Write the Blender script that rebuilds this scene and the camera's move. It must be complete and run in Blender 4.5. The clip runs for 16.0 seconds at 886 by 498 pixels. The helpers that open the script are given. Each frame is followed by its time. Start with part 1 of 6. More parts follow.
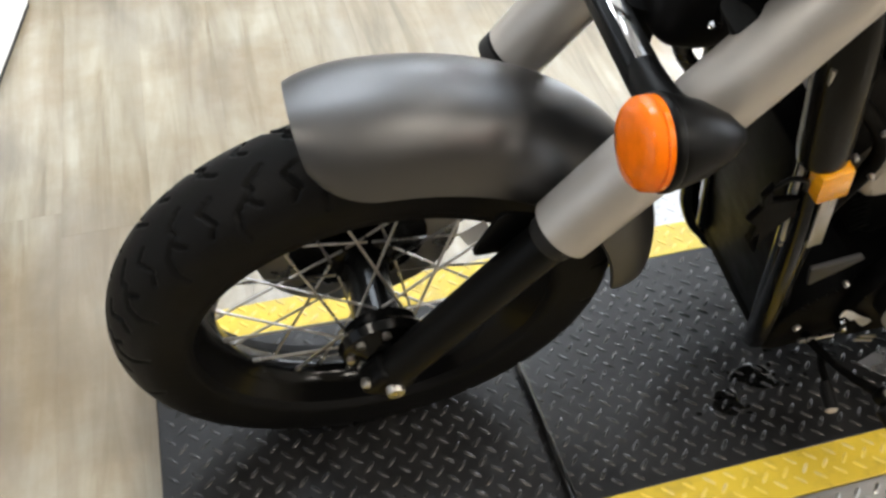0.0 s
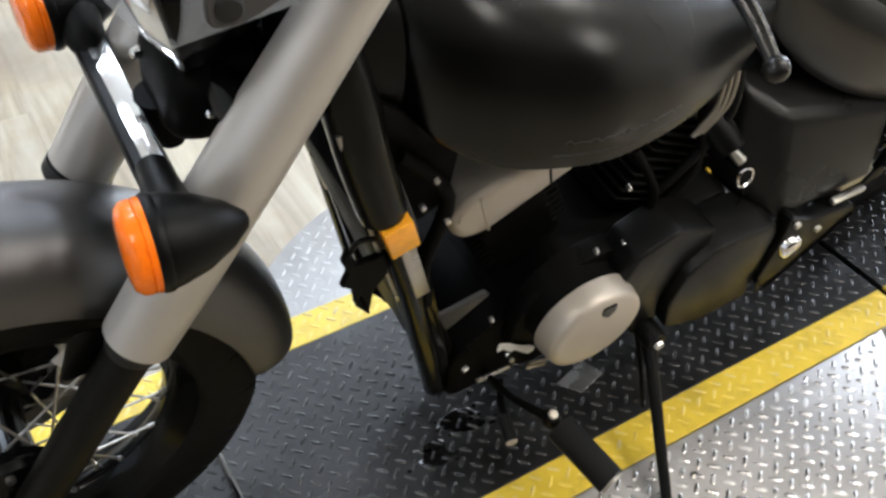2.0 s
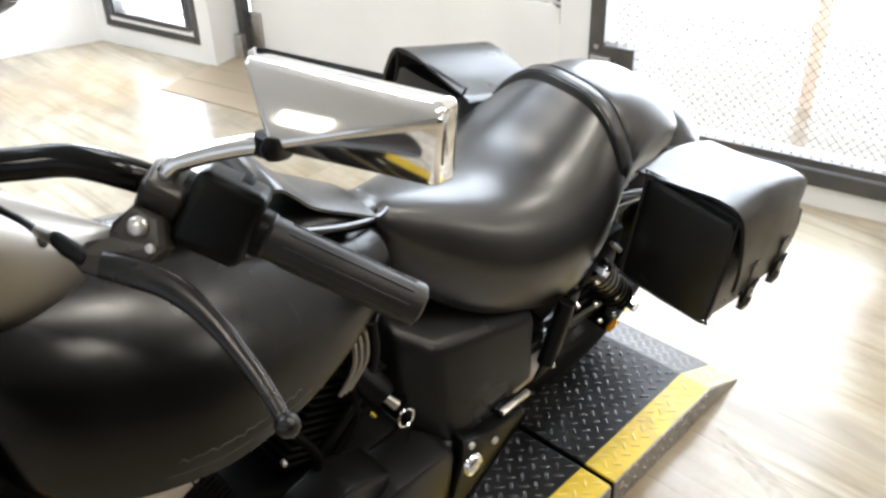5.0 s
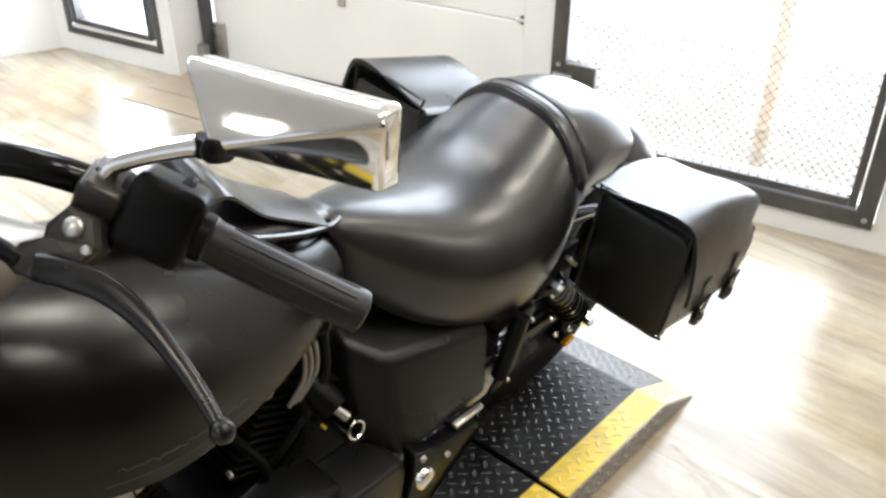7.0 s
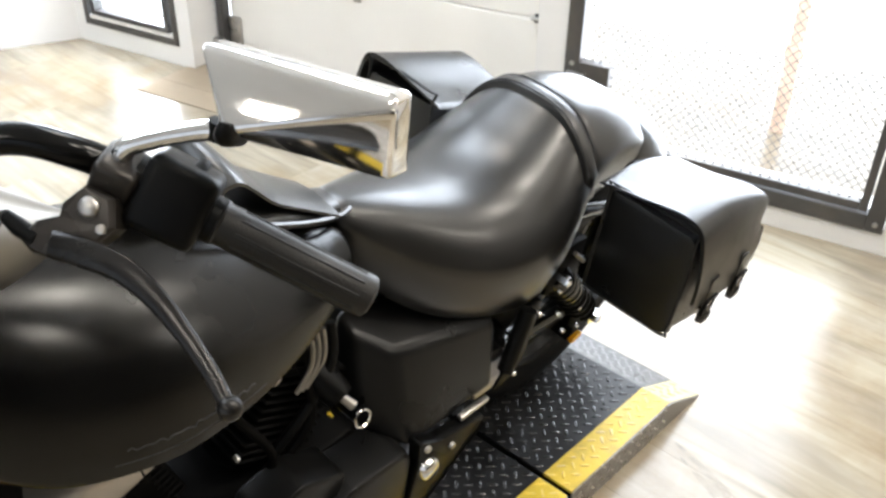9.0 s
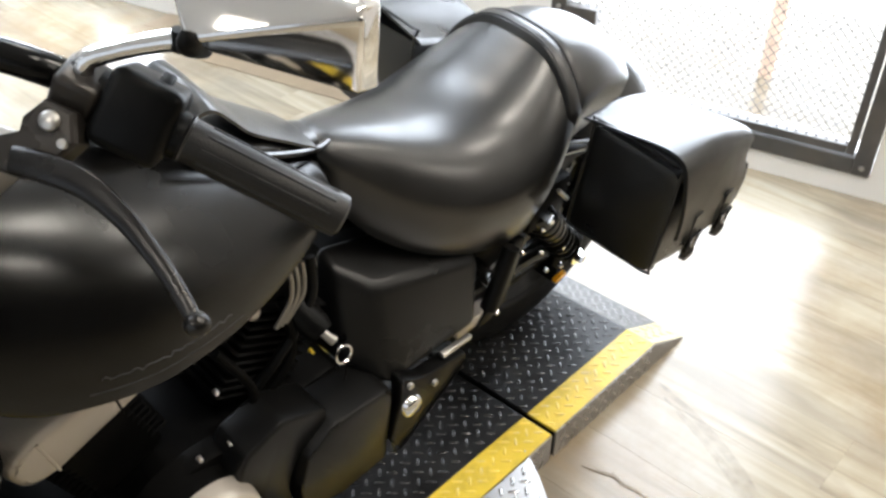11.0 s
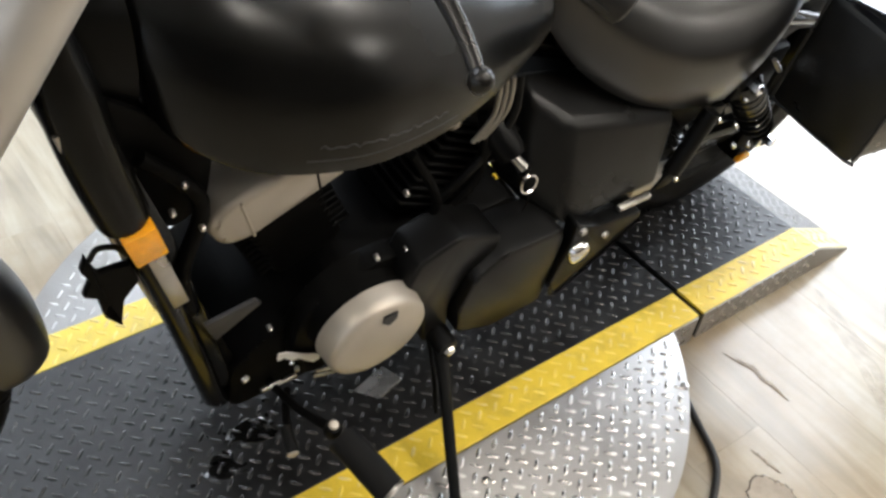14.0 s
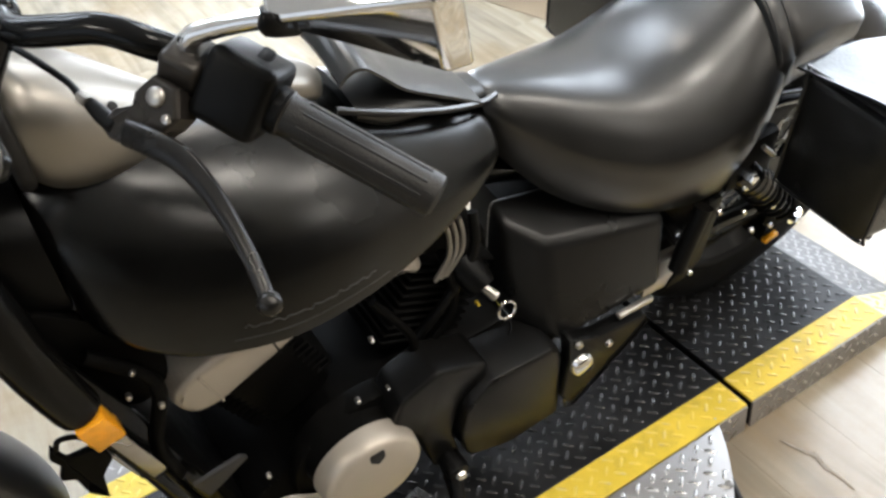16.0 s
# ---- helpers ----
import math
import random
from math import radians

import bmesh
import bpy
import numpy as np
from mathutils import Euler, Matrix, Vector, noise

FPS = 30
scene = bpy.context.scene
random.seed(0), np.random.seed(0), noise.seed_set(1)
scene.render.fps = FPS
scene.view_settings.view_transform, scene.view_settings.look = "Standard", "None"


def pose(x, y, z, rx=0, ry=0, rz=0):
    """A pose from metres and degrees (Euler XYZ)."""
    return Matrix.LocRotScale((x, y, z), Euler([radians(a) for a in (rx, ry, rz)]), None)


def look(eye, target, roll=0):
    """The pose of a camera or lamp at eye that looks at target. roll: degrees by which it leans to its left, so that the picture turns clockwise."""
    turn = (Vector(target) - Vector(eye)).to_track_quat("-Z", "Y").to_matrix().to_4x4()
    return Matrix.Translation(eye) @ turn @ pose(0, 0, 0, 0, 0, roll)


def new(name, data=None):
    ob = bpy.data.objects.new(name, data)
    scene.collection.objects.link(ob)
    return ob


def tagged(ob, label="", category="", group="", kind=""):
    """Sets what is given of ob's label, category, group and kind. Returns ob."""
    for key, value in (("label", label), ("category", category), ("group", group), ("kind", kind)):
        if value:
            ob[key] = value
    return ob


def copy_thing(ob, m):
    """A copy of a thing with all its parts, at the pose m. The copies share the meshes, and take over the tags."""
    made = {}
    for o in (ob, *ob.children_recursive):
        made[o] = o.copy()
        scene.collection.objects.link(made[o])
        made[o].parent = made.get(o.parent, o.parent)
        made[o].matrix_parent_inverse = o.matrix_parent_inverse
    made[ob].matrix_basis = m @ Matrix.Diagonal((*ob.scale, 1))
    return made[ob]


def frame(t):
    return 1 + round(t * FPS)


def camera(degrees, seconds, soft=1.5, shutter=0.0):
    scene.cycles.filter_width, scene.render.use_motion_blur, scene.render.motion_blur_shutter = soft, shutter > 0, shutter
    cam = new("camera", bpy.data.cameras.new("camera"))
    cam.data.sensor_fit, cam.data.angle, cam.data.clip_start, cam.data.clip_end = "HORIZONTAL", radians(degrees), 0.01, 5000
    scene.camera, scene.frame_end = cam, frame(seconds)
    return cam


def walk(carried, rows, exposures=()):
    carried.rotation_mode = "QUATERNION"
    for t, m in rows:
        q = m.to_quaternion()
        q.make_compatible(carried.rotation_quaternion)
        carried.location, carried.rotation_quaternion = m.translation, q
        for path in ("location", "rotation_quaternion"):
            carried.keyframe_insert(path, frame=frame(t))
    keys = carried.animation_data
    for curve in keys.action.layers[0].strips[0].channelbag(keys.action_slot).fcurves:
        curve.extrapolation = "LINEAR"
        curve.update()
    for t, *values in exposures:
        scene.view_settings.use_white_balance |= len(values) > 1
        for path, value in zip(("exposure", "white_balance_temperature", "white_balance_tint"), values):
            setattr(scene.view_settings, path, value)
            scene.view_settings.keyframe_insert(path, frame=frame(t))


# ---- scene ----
cam = camera(51.6, 16.0, soft=2.8)
PATH = [
    (0, (-0.054, -0.865, 1.385), (0.319, 0.438, -0.086), 1.2),
    (0.5, (0.1, -0.89, 1.401), (0.439, 0.497, -0.001), -1.0),
    (1, (0.168, -0.918, 1.391), (0.631, 0.392, -0.047), -2.2),
    (1.5, (0.196, -0.946, 1.394), (0.804, 0.361, 0.008), -1.0),
    (2, (0.232, -0.956, 1.396), (0.941, 0.315, 0.024), -1.1),
    (2.5, (0.241, -0.962, 1.399), (0.973, 0.298, 0.03), -1.3),
    (3, (0.29, -0.963, 1.451), (1.186, 0.31, 0.194), 0.7),
    (3.5, (0.34, -0.959, 1.511), (1.354, 0.316, 0.351), -0.3),
    (4, (0.381, -0.965, 1.546), (1.482, 0.307, 0.464), -1.0),
    (4.5, (0.427, -0.994, 1.542), (1.599, 0.217, 0.465), -0.8),
    (5, (0.449, -1.017, 1.522), (1.642, 0.148, 0.417), -1.8),
    (7.5, (0.462, -1.033, 1.512), (1.726, 0.086, 0.44), 0.7),
    (8, (0.455, -1.037, 1.512), (1.706, 0.097, 0.441), 1.1),
    (10.5, (0.451, -1.058, 1.495), (1.675, 0.079, 0.395), 1.1),
    (11, (0.458, -1.061, 1.475), (1.674, 0.028, 0.32), 1.3),
    (11.5, (0.453, -1.048, 1.474), (1.673, 0.038, 0.32), 2.3),
    (12, (0.459, -1.051, 1.425), (1.656, -0.096, 0.139), 5.7),
    (12.5, (0.453, -1.056, 1.393), (1.606, -0.138, 0.04), 6.3),
    (13, (0.401, -1.023, 1.377), (1.418, 0.013, 0.001), 7.0),
    (13.5, (0.366, -0.996, 1.371), (1.282, 0.114, -0.019), 6.5),
    (14, (0.354, -0.99, 1.385), (1.305, 0.116, 0.018), 7.1),
    (14.5, (0.31, -0.993, 1.421), (1.392, 0.097, 0.141), 5.6),
    (15, (0.338, -1.034, 1.449), (1.37, 0.067, 0.137), -0.5),
    (15.5, (0.508, -1.102, 1.484), (1.407, 0.239, 0.303), -1.7),
    (16, (0.61, -1.109, 1.493), (1.311, 0.268, 0.224), -8.3),
]
walk(cam, [(t, look(eye, target, roll)) for t, eye, target, roll in PATH], [(0, 0.0, 6100, 10), (0.5, 0.0, 5950, 10), (2.5, 0.0, 5800, 10), (4, 0.0, 5950, 10), (8, 0.0, 6000, 10), (16, 0.0, 5950, 10)])

# world: overcast daylight outside, ceiling lamps within
world = bpy.data.worlds.new("world")
scene.world = world
world.use_nodes = True
wn = world.node_tree.nodes
sky = wn.new("ShaderNodeTexSky")
sky.sky_type, sky.sun_disc = "NISHITA", False
sky.sun_elevation, sky.sun_rotation = radians(40), radians(110)
world.node_tree.links.new(sky.outputs[0], wn["Background"].inputs[0])
wn["Background"].inputs[1].default_value = 0.12

P = 0.075                       # platform height
LEAN = 10.0
BIKE = pose(0.02, 0.0, P, LEAN, 0, 0)


# ---- materials ----
def mat(name, base=(0.5, 0.5, 0.5), rough=0.5, metal=0.0, spec=0.5, var=0.15, vscale=12.0, bump=0.0, bscale=200.0,
        coat=0.0, dirt=None, dscale=3.0, damount=0.4, rvar=0.08, rand=0.0, tint=(1, 1, 1), coat_rough=0.08):
    """A procedural surface: colour varied at two scales, roughness varied, fine bump, and optional dirt."""
    m = bpy.data.materials.new(name)
    m.use_nodes = True
    nt = m.node_tree
    n, l = nt.nodes, nt.links
    b = n["Principled BSDF"]
    b.inputs["Roughness"].default_value = rough
    b.inputs["Metallic"].default_value = metal
    b.inputs["Specular IOR Level"].default_value = spec
    b.inputs["Specular Tint"].default_value = (*tint, 1)
    if coat:
        b.inputs["Coat Weight"].default_value = coat
        b.inputs["Coat Roughness"].default_value = coat_rough
    co = n.new("ShaderNodeTexCoord")
    n1 = n.new("ShaderNodeTexNoise")
    n1.inputs["Scale"].default_value, n1.inputs["Detail"].default_value = vscale, 6
    l.new(co.outputs["Object"], n1.inputs["Vector"])
    r = n.new("ShaderNodeMapRange")
    r.inputs[1].default_value, r.inputs[2].default_value = 0.25, 0.75
    r.inputs[3].default_value, r.inputs[4].default_value = 1 - var, 1 + var
    l.new(n1.outputs[0], r.inputs[0])
    mul = n.new("ShaderNodeVectorMath")
    mul.operation = "SCALE"
    mul.inputs[0].default_value = base
    l.new(r.outputs[0], mul.inputs["Scale"])
    col = mul.outputs[0]
    if rand:
        oi = n.new("ShaderNodeObjectInfo")
        rr = n.new("ShaderNodeMapRange")
        rr.inputs[3].default_value, rr.inputs[4].default_value = 1 - rand, 1 + rand
        l.new(oi.outputs["Random"], rr.inputs[0])
        m2 = n.new("ShaderNodeVectorMath")
        m2.operation = "SCALE"
        l.new(col, m2.inputs[0])
        l.new(rr.outputs[0], m2.inputs["Scale"])
        col = m2.outputs[0]
    if dirt:
        n2 = n.new("ShaderNodeTexNoise")
        n2.inputs["Scale"].default_value, n2.inputs["Detail"].default_value = dscale, 8
        n2.inputs["Roughness"].default_value = 0.65
        l.new(co.outputs["Object"], n2.inputs["Vector"])
        ramp = n.new("ShaderNodeMapRange")
        ramp.inputs[1].default_value, ramp.inputs[2].default_value = 0.48, 0.7
        ramp.inputs[3].default_value, ramp.inputs[4].default_value = 0, damount
        l.new(n2.outputs[0], ramp.inputs[0])
        mx = n.new("ShaderNodeMix")
        mx.data_type = "RGBA"
        mx.inputs[7].default_value = (*dirt, 1)
        l.new(ramp.outputs[0], mx.inputs[0])
        l.new(col, mx.inputs[6])
        col = mx.outputs[2]
    l.new(col, b.inputs["Base Color"])
    rv = n.new("ShaderNodeMapRange")
    rv.inputs[1].default_value, rv.inputs[2].default_value = 0.3, 0.7
    rv.inputs[3].default_value, rv.inputs[4].default_value = max(rough - rvar, 0.01), min(rough + rvar, 1)
    l.new(n1.outputs[0], rv.inputs[0])
    l.new(rv.outputs[0], b.inputs["Roughness"])
    if bump:
        n3 = n.new("ShaderNodeTexNoise")
        n3.inputs["Scale"].default_value, n3.inputs["Detail"].default_value = bscale, 3
        l.new(co.outputs["Object"], n3.inputs["Vector"])
        bp = n.new("ShaderNodeBump")
        bp.inputs["Strength"].default_value, bp.inputs["Distance"].default_value = bump, 0.002
        l.new(n3.outputs[0], bp.inputs["Height"])
        l.new(bp.outputs[0], b.inputs["Normal"])
    return m


def plank_material():
    """Wood-look vinyl: long grain, blotches, each plank its own tone."""
    m = bpy.data.materials.new("vinyl_plank")
    m.use_nodes = True
    n, l = m.node_tree.nodes, m.node_tree.links
    b = n["Principled BSDF"]
    b.inputs["Specular IOR Level"].default_value = 0.6
    co = n.new("ShaderNodeTexCoord")
    oi = n.new("ShaderNodeObjectInfo")
    off = n.new("ShaderNodeVectorMath")
    off.operation = "MULTIPLY_ADD"
    off.inputs[1].default_value = (7, 31, 3)
    cmb = n.new("ShaderNodeCombineXYZ")
    for i in range(3):
        l.new(oi.outputs["Random"], cmb.inputs[i])
    l.new(cmb.outputs[0], off.inputs[0])
    l.new(co.outputs["Object"], off.inputs[2])
    mp = n.new("ShaderNodeMapping")
    mp.inputs["Scale"].default_value = (19, 1.5, 1)
    l.new(off.outputs[0], mp.inputs["Vector"])
    g = n.new("ShaderNodeTexNoise")
    g.inputs["Scale"].default_value, g.inputs["Detail"].default_value, g.inputs["Roughness"].default_value = 1.0, 8, 0.6
    g.inputs["Distortion"].default_value = 0.6
    l.new(mp.outputs[0], g.inputs["Vector"])
    ramp = n.new("ShaderNodeValToRGB")
    e = ramp.color_ramp.elements
    e[0].position, e[0].color = 0.30, (0.210, 0.177, 0.127, 1)
    e[1].position, e[1].color = 0.72, (0.455, 0.417, 0.328, 1)
    mid = ramp.color_ramp.elements.new(0.5)
    mid.color = (0.350, 0.311, 0.232, 1)
    l.new(g.outputs[0], ramp.inputs[0])
    mp2 = n.new("ShaderNodeMapping")
    mp2.inputs["Scale"].default_value = (9, 2.2, 1)
    l.new(off.outputs[0], mp2.inputs["Vector"])
    g2 = n.new("ShaderNodeTexNoise")
    g2.inputs["Scale"].default_value, g2.inputs["Detail"].default_value = 1.0, 5
    l.new(mp2.outputs[0], g2.inputs["Vector"])
    r2 = n.new("ShaderNodeMapRange")
    r2.inputs[1].default_value, r2.inputs[2].default_value = 0.45, 0.7
    r2.inputs[4].default_value = 0.55
    l.new(g2.outputs[0], r2.inputs[0])
    mx = n.new("ShaderNodeMix")
    mx.data_type = "RGBA"
    mx.inputs[7].default_value = (0.328, 0.301, 0.250, 1)
    l.new(r2.outputs[0], mx.inputs[0])
    l.new(ramp.outputs[0], mx.inputs[6])
    tone = n.new("ShaderNodeMapRange")
    tone.inputs[3].default_value, tone.inputs[4].default_value = 0.965, 1.035
    l.new(oi.outputs["Random"], tone.inputs[0])
    sc = n.new("ShaderNodeVectorMath")
    sc.operation = "SCALE"
    l.new(mx.outputs[2], sc.inputs[0])
    l.new(tone.outputs[0], sc.inputs["Scale"])
    # brown grime in patches across many planks
    geo = n.new("ShaderNodeNewGeometry")
    gn = n.new("ShaderNodeTexNoise")
    gn.inputs["Scale"].default_value, gn.inputs["Detail"].default_value, gn.inputs["Roughness"].default_value = 1.7, 7, 0.62
    l.new(geo.outputs["Position"], gn.inputs["Vector"])
    gr = n.new("ShaderNodeMapRange")
    gr.inputs[1].default_value, gr.inputs[2].default_value, gr.inputs[4].default_value = 0.44, 0.64, 0.8
    l.new(gn.outputs[0], gr.inputs[0])
    gm = n.new("ShaderNodeMix")
    gm.data_type = "RGBA"
    gm.inputs[7].default_value = (0.232, 0.168, 0.092, 1)
    l.new(gr.outputs[0], gm.inputs[0])
    l.new(sc.outputs[0], gm.inputs[6])
    # soft grey smears, drawn out along the boards
    ms = n.new("ShaderNodeMapping")
    ms.inputs["Scale"].default_value = (4.2, 1.9, 1)
    l.new(geo.outputs["Position"], ms.inputs["Vector"])
    gs = n.new("ShaderNodeTexNoise")
    gs.inputs["Scale"].default_value, gs.inputs["Detail"].default_value, gs.inputs["Distortion"].default_value = 1.0, 5, 0.8
    l.new(ms.outputs[0], gs.inputs["Vector"])
    gq = n.new("ShaderNodeMapRange")
    gq.inputs[1].default_value, gq.inputs[2].default_value, gq.inputs[4].default_value = 0.50, 0.68, 0.55
    l.new(gs.outputs[0], gq.inputs[0])
    gx = n.new("ShaderNodeMix")
    gx.data_type = "RGBA"
    gx.inputs[7].default_value = (0.19, 0.165, 0.13, 1)
    l.new(gq.outputs[0], gx.inputs[0])
    l.new(gm.outputs[2], gx.inputs[6])
    l.new(gx.outputs[2], b.inputs["Base Color"])
    rr = n.new("ShaderNodeMapRange")
    rr.inputs[3].default_value, rr.inputs[4].default_value = 0.17, 0.30
    l.new(g2.outputs[0], rr.inputs[0])
    l.new(rr.outputs[0], b.inputs["Roughness"])
    bp = n.new("ShaderNodeBump")
    bp.inputs["Strength"].default_value, bp.inputs["Distance"].default_value = 0.15, 0.001
    l.new(g.outputs[0], bp.inputs["Height"])
    l.new(bp.outputs[0], b.inputs["Normal"])
    return m


def glow(name, color, strength):
    m = bpy.data.materials.new(name)
    m.use_nodes = True
    n, l = m.node_tree.nodes, m.node_tree.links
    n.remove(n["Principled BSDF"])
    em = n.new("ShaderNodeEmission")
    em.inputs[0].default_value, em.inputs[1].default_value = (*color, 1), strength
    l.new(em.outputs[0], n["Material Output"].inputs[0])
    return m


def glass(name, tint=(0.9, 0.93, 0.95), rough=0.02, alpha=0.25, spec=0.5):
    """Thin clear plastic or pane: mostly see-through, with gloss."""
    m = bpy.data.materials.new(name)
    m.use_nodes = True
    n, l = m.node_tree.nodes, m.node_tree.links
    b = n["Principled BSDF"]
    b.inputs["Base Color"].default_value = (*tint, 1)
    b.inputs["Roughness"].default_value = rough
    b.inputs["Alpha"].default_value = alpha
    b.inputs["Specular IOR Level"].default_value = spec
    return m


M = {}
COOL = (0.96, 0.985, 1.0)                             # faint blue of black lacquer
M["tank"] = mat("satin_black_paint", (0.0020, 0.0020, 0.0020), 0.235, 0.0, 0.40, 0.12, 6, 0.03, 900, rvar=0.05, tint=COOL)
M["leather"] = mat("black_leather", (0.005, 0.005, 0.005), 0.33, 0, 0.55, 0.15, 20, 0.17, 420, rvar=0.04, tint=COOL, coat=0.4, coat_rough=0.24)
M["bagleather"] = mat("saddlebag_leather", (0.005, 0.005, 0.005), 0.33, 0, 0.6, 0.18, 9, 0.35, 260, rvar=0.08, tint=COOL)
M["cover"] = mat("dark_silver_paint", (0.016, 0.0162, 0.0163), 0.31, 0.55, 0.36, 0.1, 8, 0.03, 700, tint=COOL)
M["fork"] = mat("brushed_silver_paint", (0.52, 0.50, 0.47), 0.40, 0.55, 0.5, 0.08, 10, 0.03, 500)
M["fender"] = mat("satin_grey_black_paint", (0.125, 0.125, 0.127), 0.42, 0.92, 0.5, 0.1, 7, 0.03, 800)
M["caseSilver"] = mat("champagne_cast_metal", (0.50, 0.46, 0.40), 0.42, 0.45, 0.5, 0.08, 14, 0.06, 400)
M["black"] = mat("gloss_black_paint", (0.003, 0.003, 0.003), 0.17, 0, 0.20, 0.2, 10, 0.02, 500, tint=COOL)
M["satin"] = mat("satin_black_plastic", (0.003, 0.003, 0.003), 0.40, 0, 0.13, 0.2, 16, 0.08, 400, tint=COOL)
M["engine"] = mat("engine_black", (0.0035, 0.0034, 0.0033), 0.5, 0, 0.05, 0.3, 25, 0.12, 300, dirt=(0.003, 0.0026, 0.0022), damount=0.3, tint=COOL)
M["chrome"] = mat("chrome", (0.82, 0.82, 0.82), 0.07, 1.0, 0.5, 0.04, 8, rvar=0.03)
M["steel"] = mat("dull_steel", (0.50, 0.49, 0.47), 0.32, 1.0, 0.5, 0.15, 30, 0.05, 300)
M["barBlack"] = mat("gloss_black_lacquer", (0.004, 0.004, 0.004), 0.10, 0, 1.0, 0.1, 10, coat=1.0)
M["caseDark"] = mat("dark_case_paint", (0.005, 0.005, 0.005), 0.36, 0, 0.18, 0.15, 12, 0.05, 500, tint=COOL)
M["oil"] = mat("wet_oil", (0.004, 0.0039, 0.0038), 0.10, 0, 0.7, 0.3, 24, 0.6, 90, rvar=0.03)
M["rubber"] = mat("tyre_rubber", (0.0062, 0.0062, 0.0062), 0.55, 0, 0.11, 0.25, 14, 0.18, 350, dirt=(0.010, 0.0098, 0.0096), damount=0.25, dscale=7)
M["grip"] = mat("grip_rubber", (0.008, 0.008, 0.008), 0.45, 0, 0.42, 0.2, 20, 0.3, 500)
M["orange"] = mat("amber_lens", (1.0, 0.20, 0.001), 0.16, 0, 0.25, 0.12, 60, 0.15, 160, coat=0.25)
M["amber"] = mat("amber_reflector", (1.0, 0.43, 0.006), 0.2, 0, 0.5, 0.15, 60, 0.4, 300, coat=0.6)
M["plateBlack"] = mat("black_tread_plate", (0.010, 0.0101, 0.0103), 0.36, 0.1, 0.30, 0.3, 18, 0.25, 220, dirt=(0.034, 0.034, 0.034), dscale=5, damount=0.5)
M["lugBlack"] = mat("worn_black_lug", (0.024, 0.024, 0.025), 0.24, 0.4, 0.6, 0.35, 9, 0.15, 300, dirt=(0.07, 0.069, 0.067), dscale=6, damount=0.5)
M["plateYellow"] = mat("yellow_tread_paint", (0.70, 0.515, 0.04), 0.42, 0, 0.5, 0.12, 12, 0.2, 200, dirt=(0.34, 0.25, 0.04), dscale=22, damount=0.5)
M["lugYellow"] = mat("worn_yellow_lug", (0.78, 0.59, 0.08), 0.36, 0.0, 0.5, 0.15, 30, 0.15, 300, dirt=(0.5, 0.46, 0.38), dscale=16, damount=0.6)
M["plateSilver"] = mat("bare_tread_plate", (0.33, 0.327, 0.323), 0.40, 0.75, 0.5, 0.14, 7, 0.2, 200, dirt=(0.24, 0.22, 0.2), dscale=4, damount=0.45)
M["lugSilver"] = mat("bare_lug", (0.52, 0.515, 0.51), 0.26, 0.85, 0.5, 0.14, 20, 0.1, 300)
M["lugLip"] = mat("worn_lip_lug", (0.27, 0.27, 0.27), 0.34, 0.7, 0.5, 0.2, 14, 0.1, 300)
M["lip"] = mat("worn_bare_lip", (0.11, 0.11, 0.112), 0.40, 0.5, 0.5, 0.25, 12, 0.2, 200, dirt=(0.05, 0.05, 0.05), dscale=6, damount=0.5)
M["lipYellow"] = mat("worn_pale_yellow_paint", (0.60, 0.52, 0.26), 0.42, 0, 0.5, 0.15, 14, 0.2, 200, dirt=(0.42, 0.40, 0.35), dscale=18, damount=0.7)
M["plank"] = plank_material()
M["wall"] = mat("white_wall_paint", (0.80, 0.79, 0.77), 0.55, 0, 0.4, 0.03, 3, 0.08, 90)
# near-black in place of a dim room side, for dark reflections
M["farwall"] = mat("dim_side_wall", (0.07, 0.068, 0.066), 0.6, 0, 0.3, 0.05, 3, 0.08, 90)
M["garage"] = mat("cream_door_paint", (0.84, 0.82, 0.77), 0.45, 0, 0.4, 0.04, 3, 0.04, 60)
M["frame"] = mat("grey_steel_frame", (0.085, 0.083, 0.082), 0.48, 0.5, 0.5, 0.25, 9, 0.2, 120, dirt=(0.2, 0.16, 0.12), damount=0.35)
M["seal"] = mat("black_rubber_seal", (0.012, 0.012, 0.012), 0.6, 0, 0.4, 0.2, 20)
M["concrete"] = mat("bare_subfloor", (0.33, 0.285, 0.23), 0.7, 0, 0.3, 0.2, 16, 0.5, 120, dirt=(0.2, 0.165, 0.13), dscale=24, damount=0.6)
M["torn"] = mat("torn_vinyl_edge", (0.075, 0.062, 0.05), 0.8, 0, 0.3, 0.3, 30, 0.4, 200)
M["ceiling"] = mat("ceiling_paint", (0.80, 0.80, 0.79), 0.8, 0, 0.3, 0.03, 2)
# plank colour as it looks without glare
M["brown"] = mat("unglared_floor_brown", (0.27, 0.215, 0.15), 0.8, 0, 0.3, 0.12, 5, 0.3, 300)
M["screen"] = glass("grey_windscreen", (0.55, 0.58, 0.60), 0.06, 0.24)
M["strap"] = mat("dark_grey_strap", (0.035, 0.035, 0.036), 0.5, 0, 0.4, 0.1, 10)
M["pane"] = glass("window_pane", (0.9, 0.95, 1.0), 0.0, 0.06)
M["shell"] = mat("silver_shell", (0.26, 0.245, 0.22), 0.38, 0.85, 0.5, 0.06, 8)
M["daylight"] = glow("overcast_outside", (0.96, 0.98, 1.0), 5.0)
